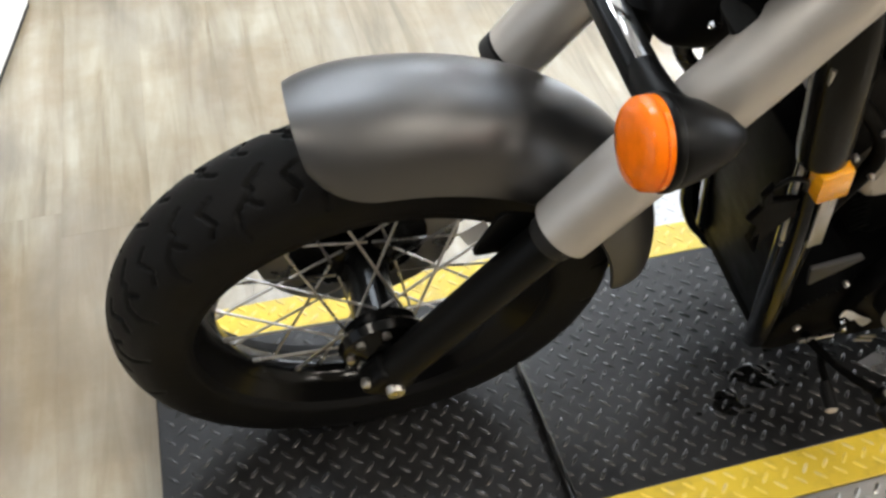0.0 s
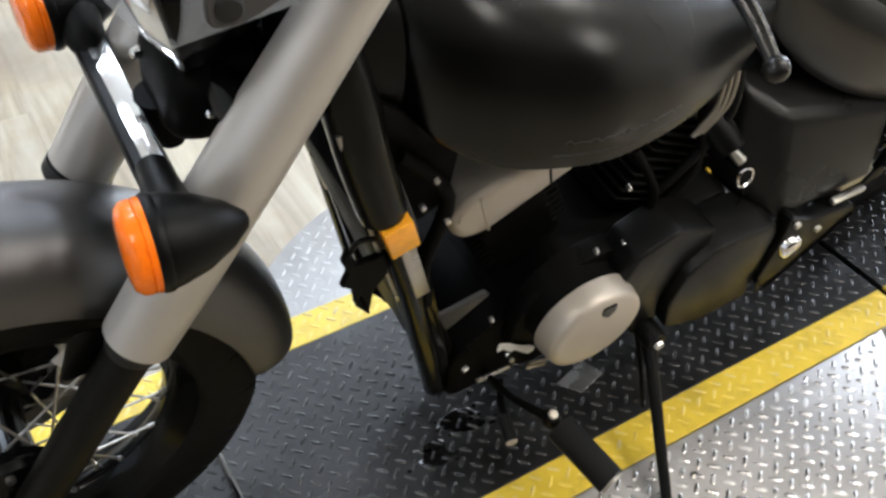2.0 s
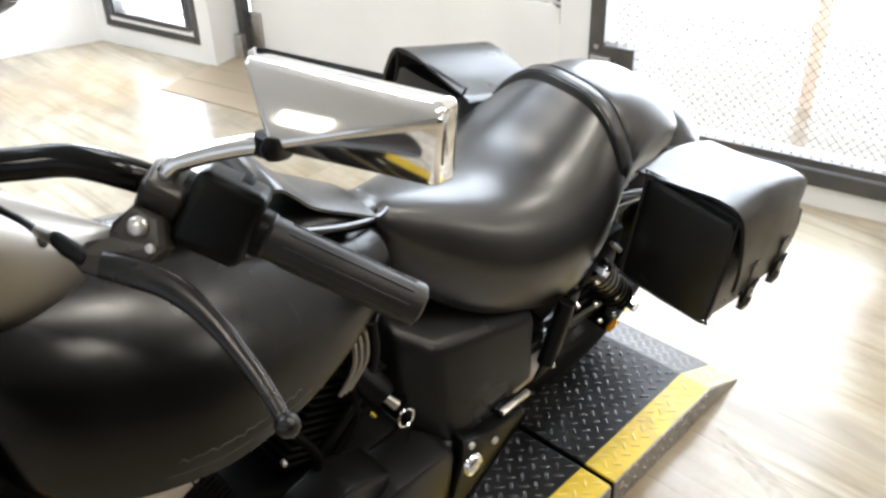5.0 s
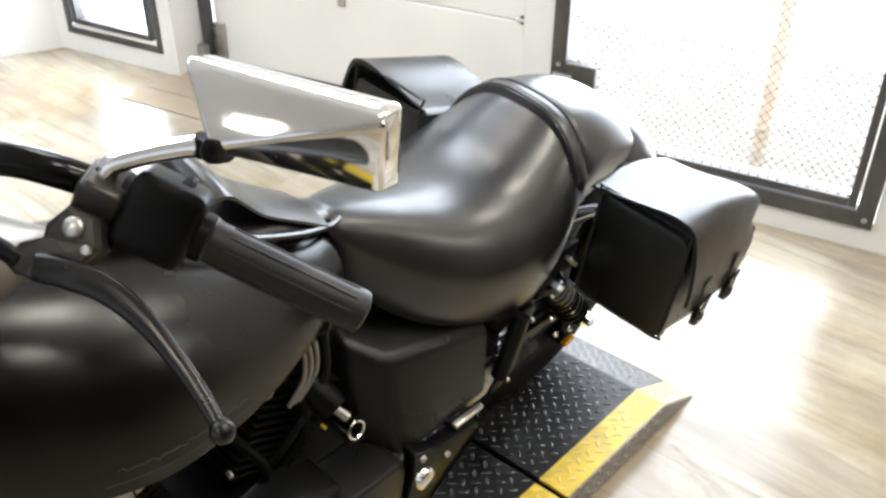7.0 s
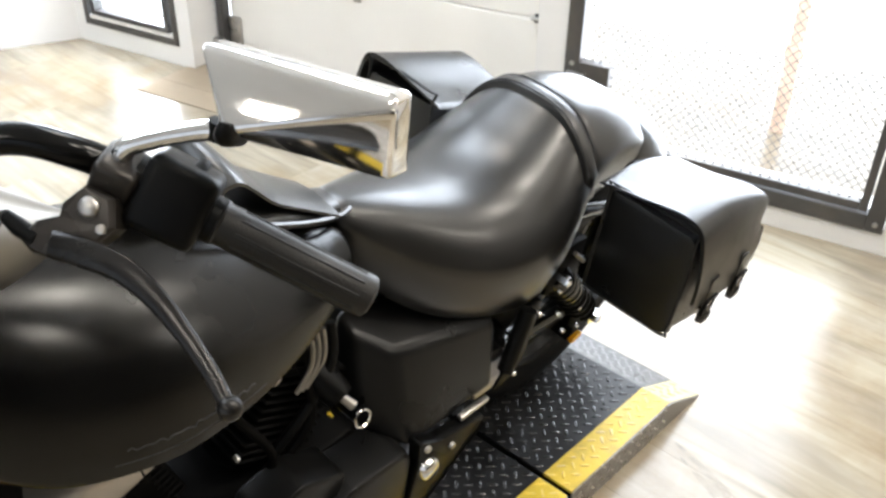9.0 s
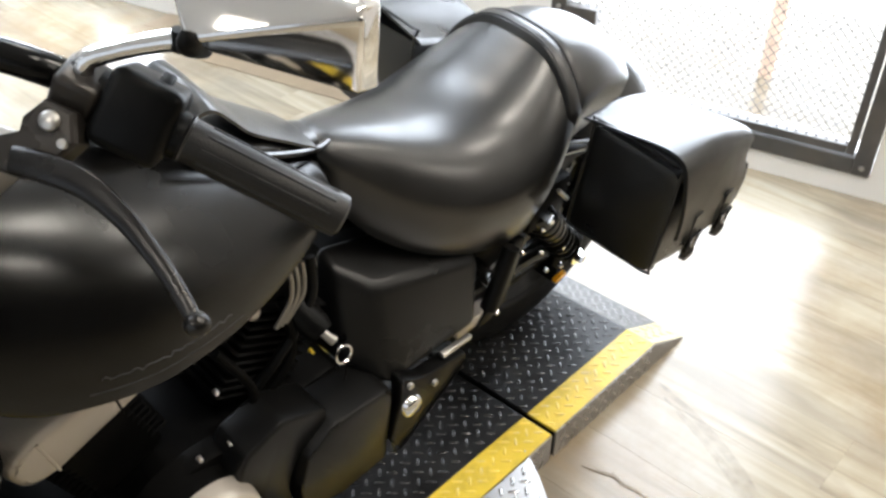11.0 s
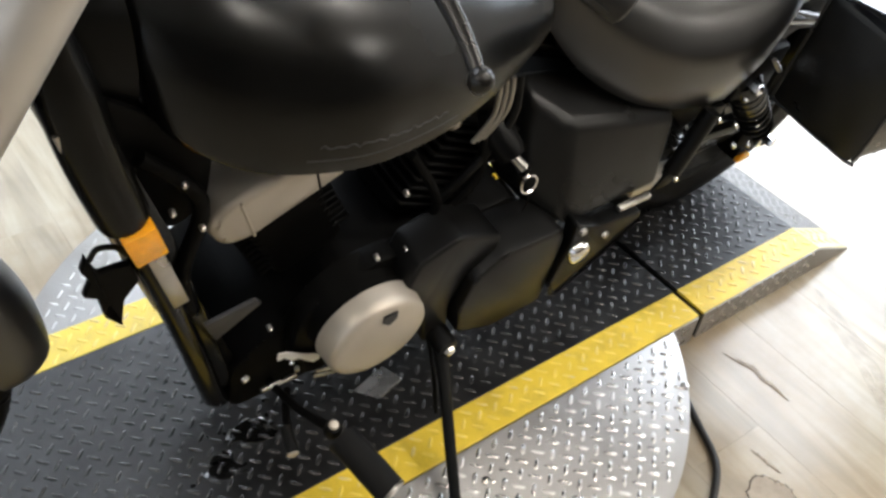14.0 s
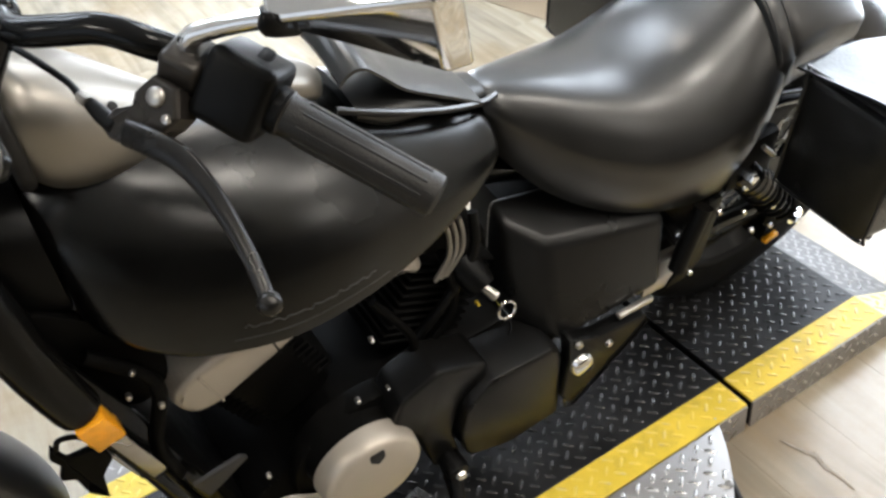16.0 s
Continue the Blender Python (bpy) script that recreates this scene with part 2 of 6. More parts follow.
M["pave"] = mat("pale_concrete", (0.62, 0.61, 0.59), 0.8, 0, 0.3, 0.1, 6, 0.2, 80)
M["perch"] = mat("grey_cast_metal", (0.030, 0.027, 0.024), 0.30, 0.5, 0.5, 0.15, 20, 0.1, 300)
M["lever"] = mat("worn_dark_lever", (0.010, 0.0095, 0.009), 0.24, 0.2, 0.4, 0.2, 20, 0.05, 300)
M["plateDull"] = mat("dull_dark_plate", (0.05, 0.05, 0.052), 0.5, 0.3, 0.3, 0.2, 20, 0.1, 300)
M["lamp"] = glow("lamp_diffuser", (1.0, 0.78, 0.55), 4.0)
M["panel"] = glow("panel_diffuser", (0.93, 0.97, 1.0), 6.0)
M["mesh"] = mat("expanded_mesh_steel", (0.13, 0.12, 0.11), 0.45, 0.5, 0.5, 0.2, 20)
M["rustpost"] = mat("orange_post", (0.95, 0.70, 0.55), 0.6, 0, 0.4, 0.2, 10)
M["red"] = mat("red_switch", (0.5, 0.03, 0.03), 0.35, 0)


# ---- mesh helpers ----
def part(name, bm, material, parent=None, label="", smooth=True, bevel=0.0):
    me = bpy.data.meshes.new(name)
    if bevel:
        bmesh.ops.bevel(bm, geom=[e for e in bm.edges if e.is_manifold and e.calc_face_angle(0) > 0.6], offset=bevel, segments=2, affect="EDGES", profile=0.6)
    bmesh.ops.recalc_face_normals(bm, faces=bm.faces)
    bm.to_mesh(me)
    bm.free()
    for p in me.polygons:
        p.use_smooth = smooth
    if smooth:
        me.set_sharp_from_angle(angle=radians(42))
    me.materials.append(M[material] if isinstance(material, str) else material)
    ob = new(name, me)
    if parent is not None:
        ob.parent = parent
    if label:
        ob["label"] = label
    return ob


def raw(name, verts, faces, material, parent=None, label="", smooth=False):
    me = bpy.data.meshes.new(name)
    me.from_pydata(verts, [], faces)
    me.update()
    for p in me.polygons:
        p.use_smooth = smooth
    me.materials.append(M[material])
    ob = new(name, me)
    if parent is not None:
        ob.parent = parent
    if label:
        ob["label"] = label
    return ob


def thing(name, label, category, m=None, group="", kind=""):
    ob = new(name)
    ob.empty_display_size = 0.05
    if m is not None:
        ob.matrix_world = m
    return tagged(ob, label, category, group, kind)


def box(bm, x0, y0, z0, x1, y1, z1, m=None):
    r = bmesh.ops.create_cube(bm, size=1)
    mm = Matrix.Translation(((x0 + x1) / 2, (y0 + y1) / 2, (z0 + z1) / 2)) @ Matrix.Diagonal((abs(x1 - x0), abs(y1 - y0), abs(z1 - z0), 1))
    bmesh.ops.transform(bm, matrix=(m or Matrix()) @ mm, verts=r["verts"])
    return r["verts"]


def rbox(x0, y0, z0, x1, y1, z1, r=0.004, seg=2, m=None):
    bm = bmesh.new()
    box(bm, x0, y0, z0, x1, y1, z1)
    bmesh.ops.bevel(bm, geom=bm.edges[:], offset=r, segments=seg, affect="EDGES", profile=0.5)
    if m is not None:
        bmesh.ops.transform(bm, matrix=m, verts=bm.verts[:])
    return bm


def smooth_path(pts, n=8):
    """Catmull-Rom through the points."""
    p = [Vector(q) for q in pts]
    out = []
    for i in range(len(p) - 1):
        a, b, c, d = p[max(i - 1, 0)], p[i], p[i + 1], p[min(i + 2, len(p) - 1)]
        for k in range(n):
            t = k / n
            out.append(0.5 * (2 * b + (c - a) * t + (2 * a - 5 * b + 4 * c - d) * t * t + (3 * b - a - 3 * c + d) * t ** 3))
    return out + [p[-1]]


def tube(bm, pts, r, seg=12, curve=0, taper=None, flat=1.0, cap=True):
    """A tube along points; r a number or a list; curve: steps of smoothing between the points."""
    path = smooth_path(pts, curve) if curve else [Vector(q) for q in pts]
    k = len(path)
    if isinstance(r, (int, float)):
        rad = [r] * k
    else:
        rad = [float(np.interp(i / (k - 1) * (len(r) - 1), range(len(r)), r)) for i in range(k)]
    rings, up = [], None
    for i, q in enumerate(path):
        d = (path[min(i + 1, k - 1)] - path[max(i - 1, 0)]).normalized()
        if up is None:
            up = d.orthogonal().normalized() if abs(d.z) > 0.9 else Vector((0, 0, 1))
        side = d.cross(up).normalized()
        up = side.cross(d).normalized()
        rings.append([bm.verts.new(q + rad[i] * (math.cos(a) * side + flat * math.sin(a) * up)) for a in (2 * math.pi * j / seg for j in range(seg))])
    for a, b in zip(rings, rings[1:]):
        for j in range(seg):
            bm.faces.new((a[j], a[(j + 1) % seg], b[(j + 1) % seg], b[j]))
    if cap:
        bm.faces.new(rings[0][::-1])
        bm.faces.new(rings[-1])
    return bm


def tubed(pts, r, seg=12, curve=0, flat=1.0):
    return tube(bmesh.new(), pts, r, seg, curve, flat=flat)


def loft(rings, cap=True):
    bm = bmesh.new()
    vs = [[bm.verts.new(v) for v in ring] for ring in rings]
    k = len(vs[0])
    for a, b in zip(vs, vs[1:]):
        for j in range(k):
            bm.faces.new((a[j], a[(j + 1) % k], b[(j + 1) % k], b[j]))
    if cap:
        bm.faces.new(vs[0][::-1])
        bm.faces.new(vs[-1])
    return bm


def sring(x, w, zt, zb, n=2.4, k=40, cy=0.0, split=0.5, taper=0.0):
    """A superellipse section across x: half-width w, from zb to zt, widest at split of its height."""
    zc = zb + (zt - zb) * split
    out = []
    for j in range(k):
        a = 2 * math.pi * j / k
        c, s = math.cos(a), math.sin(a)
        y = w * math.copysign(abs(c) ** (2 / n), c)
        h = (zt - zc) if s > 0 else (zc - zb)
        z = zc + h * math.copysign(abs(s) ** (2 / n), s)
        out.append((x, cy + y, z))
    return out


def table_loft(rows, steps=4, k=40, n=2.4, split=0.5):
    """Loft of superellipse sections (x, half-width, top, bottom), smoothed between the rows."""
    rows = np.array(rows, float)
    t = np.arange(len(rows))
    fine = []
    path = smooth_path([Vector(r[:3]) for r in rows], steps)
    path2 = smooth_path([Vector((r[0], r[3], 0)) for r in rows], steps)
    for a, b in zip(path, path2):
        fine.append(sring(a[0], max(a[1], 0.002), a[2], b[1], n, k, split=split))
    return loft(fine)


def lathe(profile, seg=48, m=None, closed=False):
    """Turn (radius, height) pairs about the local z axis."""
    bm = bmesh.new()
    rings = []
    for r, h in profile:
        rings.append([bm.verts.new((max(r, 1e-5) * math.cos(2 * math.pi * j / seg), max(r, 1e-5) * math.sin(2 * math.pi * j / seg), h)) for j in range(seg)])
    pairs = list(zip(rings, rings[1:])) + ([(rings[-1], rings[0])] if closed else [])
    for a, b in pairs:
        for j in range(seg):
            bm.faces.new((a[j], a[(j + 1) % seg], b[(j + 1) % seg], b[j]))
    if not closed:
        bm.faces.new(rings[0][::-1])
        bm.faces.new(rings[-1])
    if m is not None:
        bmesh.ops.transform(bm, matrix=m, verts=bm.verts[:])
    return bm


def axis_to(p, d):
    """The pose that lays local z along d at p."""
    return Matrix.Translation(p) @ Vector(d).to_track_quat("Z", "Y").to_matrix().to_4x4()


def extrude_profile(poly, y0, y1, bevel=0.004, seg=2):
    """A plate: a polygon in x and z, from y0 to y1, with rounded edges."""
    bm = bmesh.new()
    a = [bm.verts.new((x, y0, z)) for x, z in poly]
    b = [bm.verts.new((x, y1, z)) for x, z in poly]
    k = len(poly)
    for j in range(k):
        bm.faces.new((a[j], a[(j + 1) % k], b[(j + 1) % k], b[j]))
    bm.faces.new(a[::-1])
    bm.faces.new(b)
    if bevel:
        bmesh.ops.recalc_face_normals(bm, faces=bm.faces)
        bmesh.ops.bevel(bm, geom=bm.edges[:], offset=bevel, segments=seg, affect="EDGES", profile=0.5)
    return bm


def rounded(poly, r=0.01, n=4):
    """Round the corners of a polygon."""
    out, k = [], len(poly)
    for i in range(k):
        p, q, s = Vector(poly[i - 1]), Vector(poly[i]), Vector(poly[(i + 1) % k])
        a = q + (p - q).normalized() * min(r, (p - q).length * 0.45)
        b = q + (s - q).normalized() * min(r, (s - q).length * 0.45)
        for j in range(n + 1):
            t = j / n
            v = (1 - t) ** 2 * a + 2 * t * (1 - t) * q + t * t * b
            out.append((v.x, v.y))
    return out


# ---- room ----
WA = math.atan(0.225)                       # the far wall's turn
W0 = Vector((3.03, -0.07, 0.0))             # a point at its foot
WALL = Matrix.Translation(W0) @ Matrix.Rotation(WA, 4, "Z")   # local y runs along the wall, x goes out through it
H = 3.1
GATE = (-0.352, 0.730, 0.072, 2.2)              # opening: y0, y1, z0, z1
GAR = (0.838, 2.45, 0.0, 2.35)
WIN = (2.525, 3.105, 0.085, 2.1)
YEND = 3.165


def wall_slab(name, spans, depth, m, mtl="wall", label="white painted wall"):
    """One wall of boxes (y0, z0, y1, z1) in its own frame."""
    bm = bmesh.new()
    for y0, z0, y1, z1 in spans:
        box(bm, 0, y0, z0, depth, y1, z1)
    ob = part(name, bm, mtl, smooth=False)
    ob.matrix_world = m
    return tagged(ob, label, "wall", kind="structure")


wall_slab("wall_north", [(-1.7, 0, GATE[0], H), (GATE[0], 0, GATE[1], GATE[2]), (GATE[0], GATE[3], GATE[1], H), (GATE[1], 0, GAR[0], H),
                         (GAR[0], GAR[3], GAR[1], H), (GAR[1], 0, WIN[0], H), (WIN[0], 0, WIN[1], WIN[2]), (WIN[0], WIN[3], WIN[1], H), (WIN[1], 0, YEND, H)], 0.24, WALL,
          label="white painted wall with gate, garage and window openings")
corner = WALL @ Vector((0, YEND, 0))
# east wall runs from the corner towards -x
wall_slab("wall_east", [(0, 0, 7.4, H)], 0.2, Matrix.Translation(corner) @ Matrix.Rotation(radians(90 - 19.3), 4, "Z"), label="plain white painted wall")
WW = (-4.0, 1.4, 0.6, 2.9)                    # wide showroom window in the west wall: y and z
wall_slab("wall_west", [(-6.5, 0, -WW[1], H), (-WW[1], 0, -WW[0], WW[2]), (-WW[1], WW[3], -WW[0], H), (-WW[0], 0, 8.2, H)], 0.2, Matrix.Translation((-4.4, 0, 0)) @ Matrix.Rotation(math.pi, 4, "Z"), "wall", "plain white painted wall")
jog = WALL @ Vector((0.24, -1.7, 0))
wall_slab("wall_return", [(0, 0, 4.5, H)], 0.2, Matrix.Translation(jog) @ Matrix.Rotation(-math.pi / 2, 4, "Z") @ Matrix.Translation((-0.2, 0, 0)), "wall", "plain white painted wall")
wall_slab("wall_far", [(-8.2, 0, -0.9, H)], 0.2, Matrix.Translation((7.6, 0, 0)), "wall", "plain white painted wall")
# unseen south wall, its colour holds the dimness the tank side reflects
wall_slab("wall_south", [(-5, 0, 7.8, H)], 0.2, Matrix.Translation((0, -8.0, 0)) @ Matrix.Rotation(-math.pi / 2, 4, "Z"), "farwall", "unseen wall coloured near-black for the dim side of the room")
bm = bmesh.new()
box(bm, -4.7, -8.3, H, 8.0, 6.8, H + 0.15)
tagged(part("ceiling", bm, "ceiling", smooth=False), "plain light grey ceiling", "ceiling", kind="structure")

# subfloor and planks
bm = bmesh.new()
box(bm, -60, -60, -0.2, 60, 60, -0.006)
floor = tagged(part("floor", bm, "concrete", smooth=False), "wood-look vinyl plank floor, worn and torn in places", "floor", kind="structure")


# ---- openings ----
def child(parent, name, bm, mtl, label="", smooth=False, bevel=0.0):
    return part(name, bm, mtl, parent, label, smooth, bevel)


# outside daylight behind the openings
for nm, y0, y1, z0, z1, d in (("backdrop", -2.2, 2.6, -0.1, 3.4, 1.6), ("backdrop", 2.45, 3.5, -0.05, 2.3, 0.45)):
    bm = bmesh.new()
    box(bm, d, y0, z0, d + 0.02, y1, z1)
    ob = part(nm, bm, "daylight", smooth=False)
    ob.matrix_world = WALL
    tagged(ob, "bright overexposed daylight outside", "backdrop", kind="structure")

for nm, (y0, y1, z0, z1), power in (("gate_daylight", GATE, 50.0), ("window_daylight", WIN, 62.0)):
    la = bpy.data.lights.new(nm, "AREA")
    la.shape, la.size, la.size_y, la.energy, la.color = "RECTANGLE", y1 - y0 - 0.1, z1 - z0 - 0.1, power, (0.95, 0.98, 1.0)
    lo = new(nm, la)
    c = WALL @ Vector((0.16, (y0 + y1) / 2, (z0 + z1) / 2))
    lo.matrix_world = look(c, WALL @ Vector((-1, (y0 + y1) / 2, (z0 + z1) / 2 - 0.1)))

bm = bmesh.new()
box(bm, -5.3, WW[0] - 0.6, 0.0, -5.28, WW[1] + 0.6, H)
tagged(part("backdrop", bm, glow("overcast_west", (0.95, 0.98, 1.0), 0.95), smooth=False), "bright daylight outside the showroom window", "backdrop", kind="structure")
win2 = thing("window_2", "wide showroom window with a grey frame", "window", pose(-4.5, 0, 0), kind="structure")
for b in ((WW[0], WW[2], WW[0] + 0.05, WW[3]), (WW[1] - 0.05, WW[2], WW[1], WW[3]), (WW[0] + 0.05, WW[2], WW[1] - 0.05, WW[2] + 0.05), (WW[0] + 0.05, WW[3] - 0.05, WW[1] - 0.05, WW[3]), (-0.13, WW[2] + 0.05, -0.08, WW[3] - 0.05)):
    child(win2, "window_frame", rbox(-0.03, b[0] + 0.001, b[1] + 0.001, 0.03, b[2] - 0.001, b[3] - 0.001, 0.004), "frame")

bm = bmesh.new()
box(bm, 0.245, -2.0, -0.03, 1.58, 2.4, -0.002)
pav = part("pavement", bm, "pave", smooth=False)
pav.matrix_world = WALL
tagged(pav, "pale concrete pavement outside the gate", "pavement", kind="structure")

# steel gate with expanded mesh
gate = thing("gate", "dark grey steel security gate with expanded mesh, closed", "gate", WALL)
y0, y1, z0, z1 = GATE
fw, fd = 0.055, 0.05
for nm, b in (("stile", (y0 + 0.002, z0 + 0.002, y0 + fw, z1 - 0.002)), ("stile", (y1 - fw, z0 + 0.002, y1 - 0.002, z1 - 0.002)), ("rail", (y0 + fw, z0 + 0.002, y1 - fw, z0 + fw)), ("rail", (y0 + fw, z1 - fw, y1 - fw, z1 - 0.002))):
    child(gate, nm, rbox(-0.012, b[0], b[1], fd - 0.012, b[2], b[3], 0.003), "frame")
for nm, b in (("inner_stile", (y0 + fw + 0.006, z0 + fw + 0.006, y0 + fw + 0.030, z1 - fw - 0.006)),
              ("inner_rail", (y0 + fw + 0.031, z0 + fw + 0.006, y1 - fw - 0.006, z0 + fw + 0.032)), ("inner_rail", (y0 + fw + 0.031, z1 - fw - 0.03, y1 - fw - 0.006, z1 - fw - 0.006))):
    child(gate, nm, rbox(-0.004, b[0], b[1], 0.03, b[2], b[3], 0.003), "frame")
# latch box at the foot of one stile
lb = child(gate, "latch_box", rbox(-0.02, y1 - fw - 0.108, z0 + fw + 0.205, 0.03, y1 - fw - 0.002, z0 + fw + 0.285, 0.004), "frame", "grey steel latch box")
child(lb, "latch_bolt", rbox(-0.03, y1 - fw - 0.03, z0 + fw + 0.225, -0.013, y1 - fw + 0.04, z0 + fw + 0.250, 0.003), "steel", "bare steel sliding bolt")
for yy, zz in ((y0 + 0.028, z0 + 0.03), (y0 + 0.42, z0 + 0.03), (y1 - 0.03, z0 + 0.33), (y0 + 0.028, z0 + 0.75)):
    child(gate, "bolt", lathe([(0.0, -0.006), (0.007, -0.004), (0.009, 0), (0.009, 0.003)], 10, axis_to((-0.014, yy, zz), (1, 0, 0))), "steel", smooth=True)
# diamonds of the mesh
verts, faces = [], []


def strand(a, b, w=0.0010):
    a, b = Vector(a), Vector(b)
    s = (b - a).normalized().cross(Vector((1, 0, 0))) * w
    i = len(verts)
    for q in (a - s, a + s, b + s, b - s):
        verts.append((q.x - 0.001, q.y, q.z))
    for q in (a - s, a + s, b + s, b - s):
        verts.append((q.x + 0.001, q.y, q.z))
    faces.extend([(i, i + 1, i + 2, i + 3), (i + 7, i + 6, i + 5, i + 4), (i, i + 3, i + 7, i + 4), (i + 1, i + 5, i + 6, i + 2)])


my0, my1, mz0, mz1 = y0 + fw + 0.02, y1 - fw - 0.004, z0 + fw + 0.02, z1 - fw - 0.02
py, pz = 0.030, 0.016
for i in range(int((my1 - my0) / py) + 1):
    for j in range(int(min(mz1 - mz0, 1.25) / pz)):
        ya, za = my0 + i * py + (j % 2) * py / 2, mz0 + j * pz
        for sgn in (-1, 1):
            yb = ya + sgn * py / 2
            if my0 <= min(ya, yb) and max(ya, yb) <= my1:
                strand((0.012, ya, za), (0.012, yb, za + pz))
raw("mesh_panel", verts, faces, "mesh", gate, "expanded steel mesh")

# post that stands outside the gate
post = thing("post", "orange painted post standing outside the gate", "post", WALL @ pose(0.75, 0.16, 0))
child(post, "shaft", tubed([(0, -0.03, -0.006), (0, -0.03, 2.6)], 0.028, 14), "rustpost", smooth=True)
child(post, "collar", tubed([(0, -0.03, 0.30), (0, -0.03, 0.34)], 0.037, 14), "rustpost", smooth=True)

# garage door, recessed, with panels, seal, hinges and track
gd = thing("garage_door", "closed cream sectional garage door with black bottom seal", "garage door", WALL @ pose(0.205, 0, 0))
gy0, gy1 = GAR[0], GAR[1]
for i in range(5):
    za, zb = (0.035, 0.450)[min(i, 1)] + max(i - 1, 0) * 0.475, 0.450 + i * 0.475 - 0.006
    child(gd, "panel", rbox(-0.012, gy0 + 0.004, za, 0.03, gy1 - 0.06, zb, 0.005), "garage")
child(gd, "bottom_seal", rbox(-0.02, gy0 + 0.004, 0.006, 0.03, gy1 - 0.06, 0.034, 0.006), "seal", "black rubber seal")
child(gd, "sill_strip", rbox(-0.07, gy0 + 0.004, -0.004, -0.024, gy1 - 0.06, 0.004, 0.002), "steel", "bright metal threshold strip")
for yy in (gy0 + 0.068, 1.71):
    h = child(gd, "hinge", rbox(-0.018, yy - 0.018, 0.375, -0.012, yy + 0.018, 0.53, 0.003), "steel", "galvanised hinge")
    child(h, "hinge_pin", tubed([(-0.026, yy - 0.026, 0.455), (-0.026, yy + 0.040, 0.455)], [0.010, 0.008], 10), "steel", smooth=True)
    child(h, "hinge_knuckle", rbox(-0.030, yy - 0.020, 0.440, -0.016, yy + 0.028, 0.472, 0.004), "frame")
child(gd, "lift_bracket", rbox(-0.025, (gy0 + gy1) / 2 - 0.2, 0.04, -0.012, (gy0 + gy1) / 2 - 0.12, 0.075, 0.003), "steel")
child(gd, "track", rbox(-0.06, gy1 - 0.052, 0.03, -0.005, gy1 - 0.018, 2.3, 0.004), "frame", "grey steel track")
child(gd, "corner_bracket", rbox(-0.03, gy1 - 0.12, 0.04, -0.012, gy1 - 0.055, 0.2, 0.004), "steel", "galvanised corner bracket")
child(gd, "track_foot", rbox(-0.09, gy1 - 0.055, 0.0, -0.06, gy1 - 0.012, 0.11, 0.003), "steel")
# floor before the garage door that catches no glare, painted as brown boards
unglared = thing("threshold_strip", "floor strip before the garage door, coloured brown for missing glare", "mat", WALL)
for i in range(3):
    child(unglared, "board", rbox(-0.30 + 0.14 * i, 0.95, 0.0005, -0.161 + 0.14 * i, 2.49, 0.004, 0.001), "brown")

# low window with double frame
win = thing("window_1", "grey framed low window with bright daylight", "window", WALL, kind="structure")
wy0, wy1, wz0, wz1 = WIN
for nm, b in (("window_frame", (wy0, wz0, wy0 + 0.03, wz1)), ("window_frame", (wy1 - 0.03, wz0, wy1, wz1)), ("window_frame", (wy0 + 0.03, wz0, wy1 - 0.03, wz0 + 0.03)),
              ("sash", (wy0 + 0.05, wz0 + 0.05, wy0 + 0.075, wz1 - 0.05)), ("sash", (wy1 - 0.075, wz0 + 0.05, wy1 - 0.05, wz1 - 0.05)), ("sash", (wy0 + 0.075, wz0 + 0.05, wy1 - 0.075, wz0 + 0.075))):
    child(win, nm, rbox(-0.006, b[0] + 0.001, b[1] + 0.001, 0.05, b[2] - 0.001, b[3] - 0.001, 0.003), "frame")
child(win, "window_sill", rbox(-0.002, wy0 + 0.031, wz0 + 0.031, 0.05, wy1 - 0.031, wz0 + 0.048, 0.002), "wall")
pane = child(win, "pane", rbox(0.02, wy0 + 0.06, wz0 + 0.06, 0.026, wy1 - 0.06, wz1 - 0.06, 0.001), "pane")
pane.visible_shadow = False

# warm ceiling lamps: flat square panels in rows
first = None
# the first lamp is unseen fill, added to light the front wheel
for lx, ly, power in ((-1.6, -1.0, 24.0), (2.1, -1.5, 30.0), (1.15, -1.45, 15.0), (1.7, -3.25, 26.0), (3.4, -2.1, 36.0), (1.85, 0.3, 9.0), (5.6, -5.2, 100.0)):
    if first is None:
        first = thing("ceiling_lamp", "flat square warm white ceiling lamp, lit", "lamp", pose(lx, ly, H), group="ceiling lamps")
        child(first, "housing", rbox(-0.24, -0.24, -0.05, 0.24, 0.24, 0.0, 0.006), "wall")
        child(first, "diffuser", rbox(-0.21, -0.21, -0.056, 0.21, 0.21, -0.045, 0.002), "lamp")
    else:
        copy_thing(first, pose(lx, ly, H))
    lamp_data = bpy.data.lights.new("ceiling_lamp", "AREA")
    lamp_data.shape, lamp_data.size, lamp_data.size_y, lamp_data.energy, lamp_data.color = "RECTANGLE", 0.42, 0.42, power, (1.0, 0.88, 0.72)
    lo = new("ceiling_lamp_light", lamp_data)
    lo.matrix_world = look((lx, ly, H - 0.07), (lx, ly + 0.001, 0))

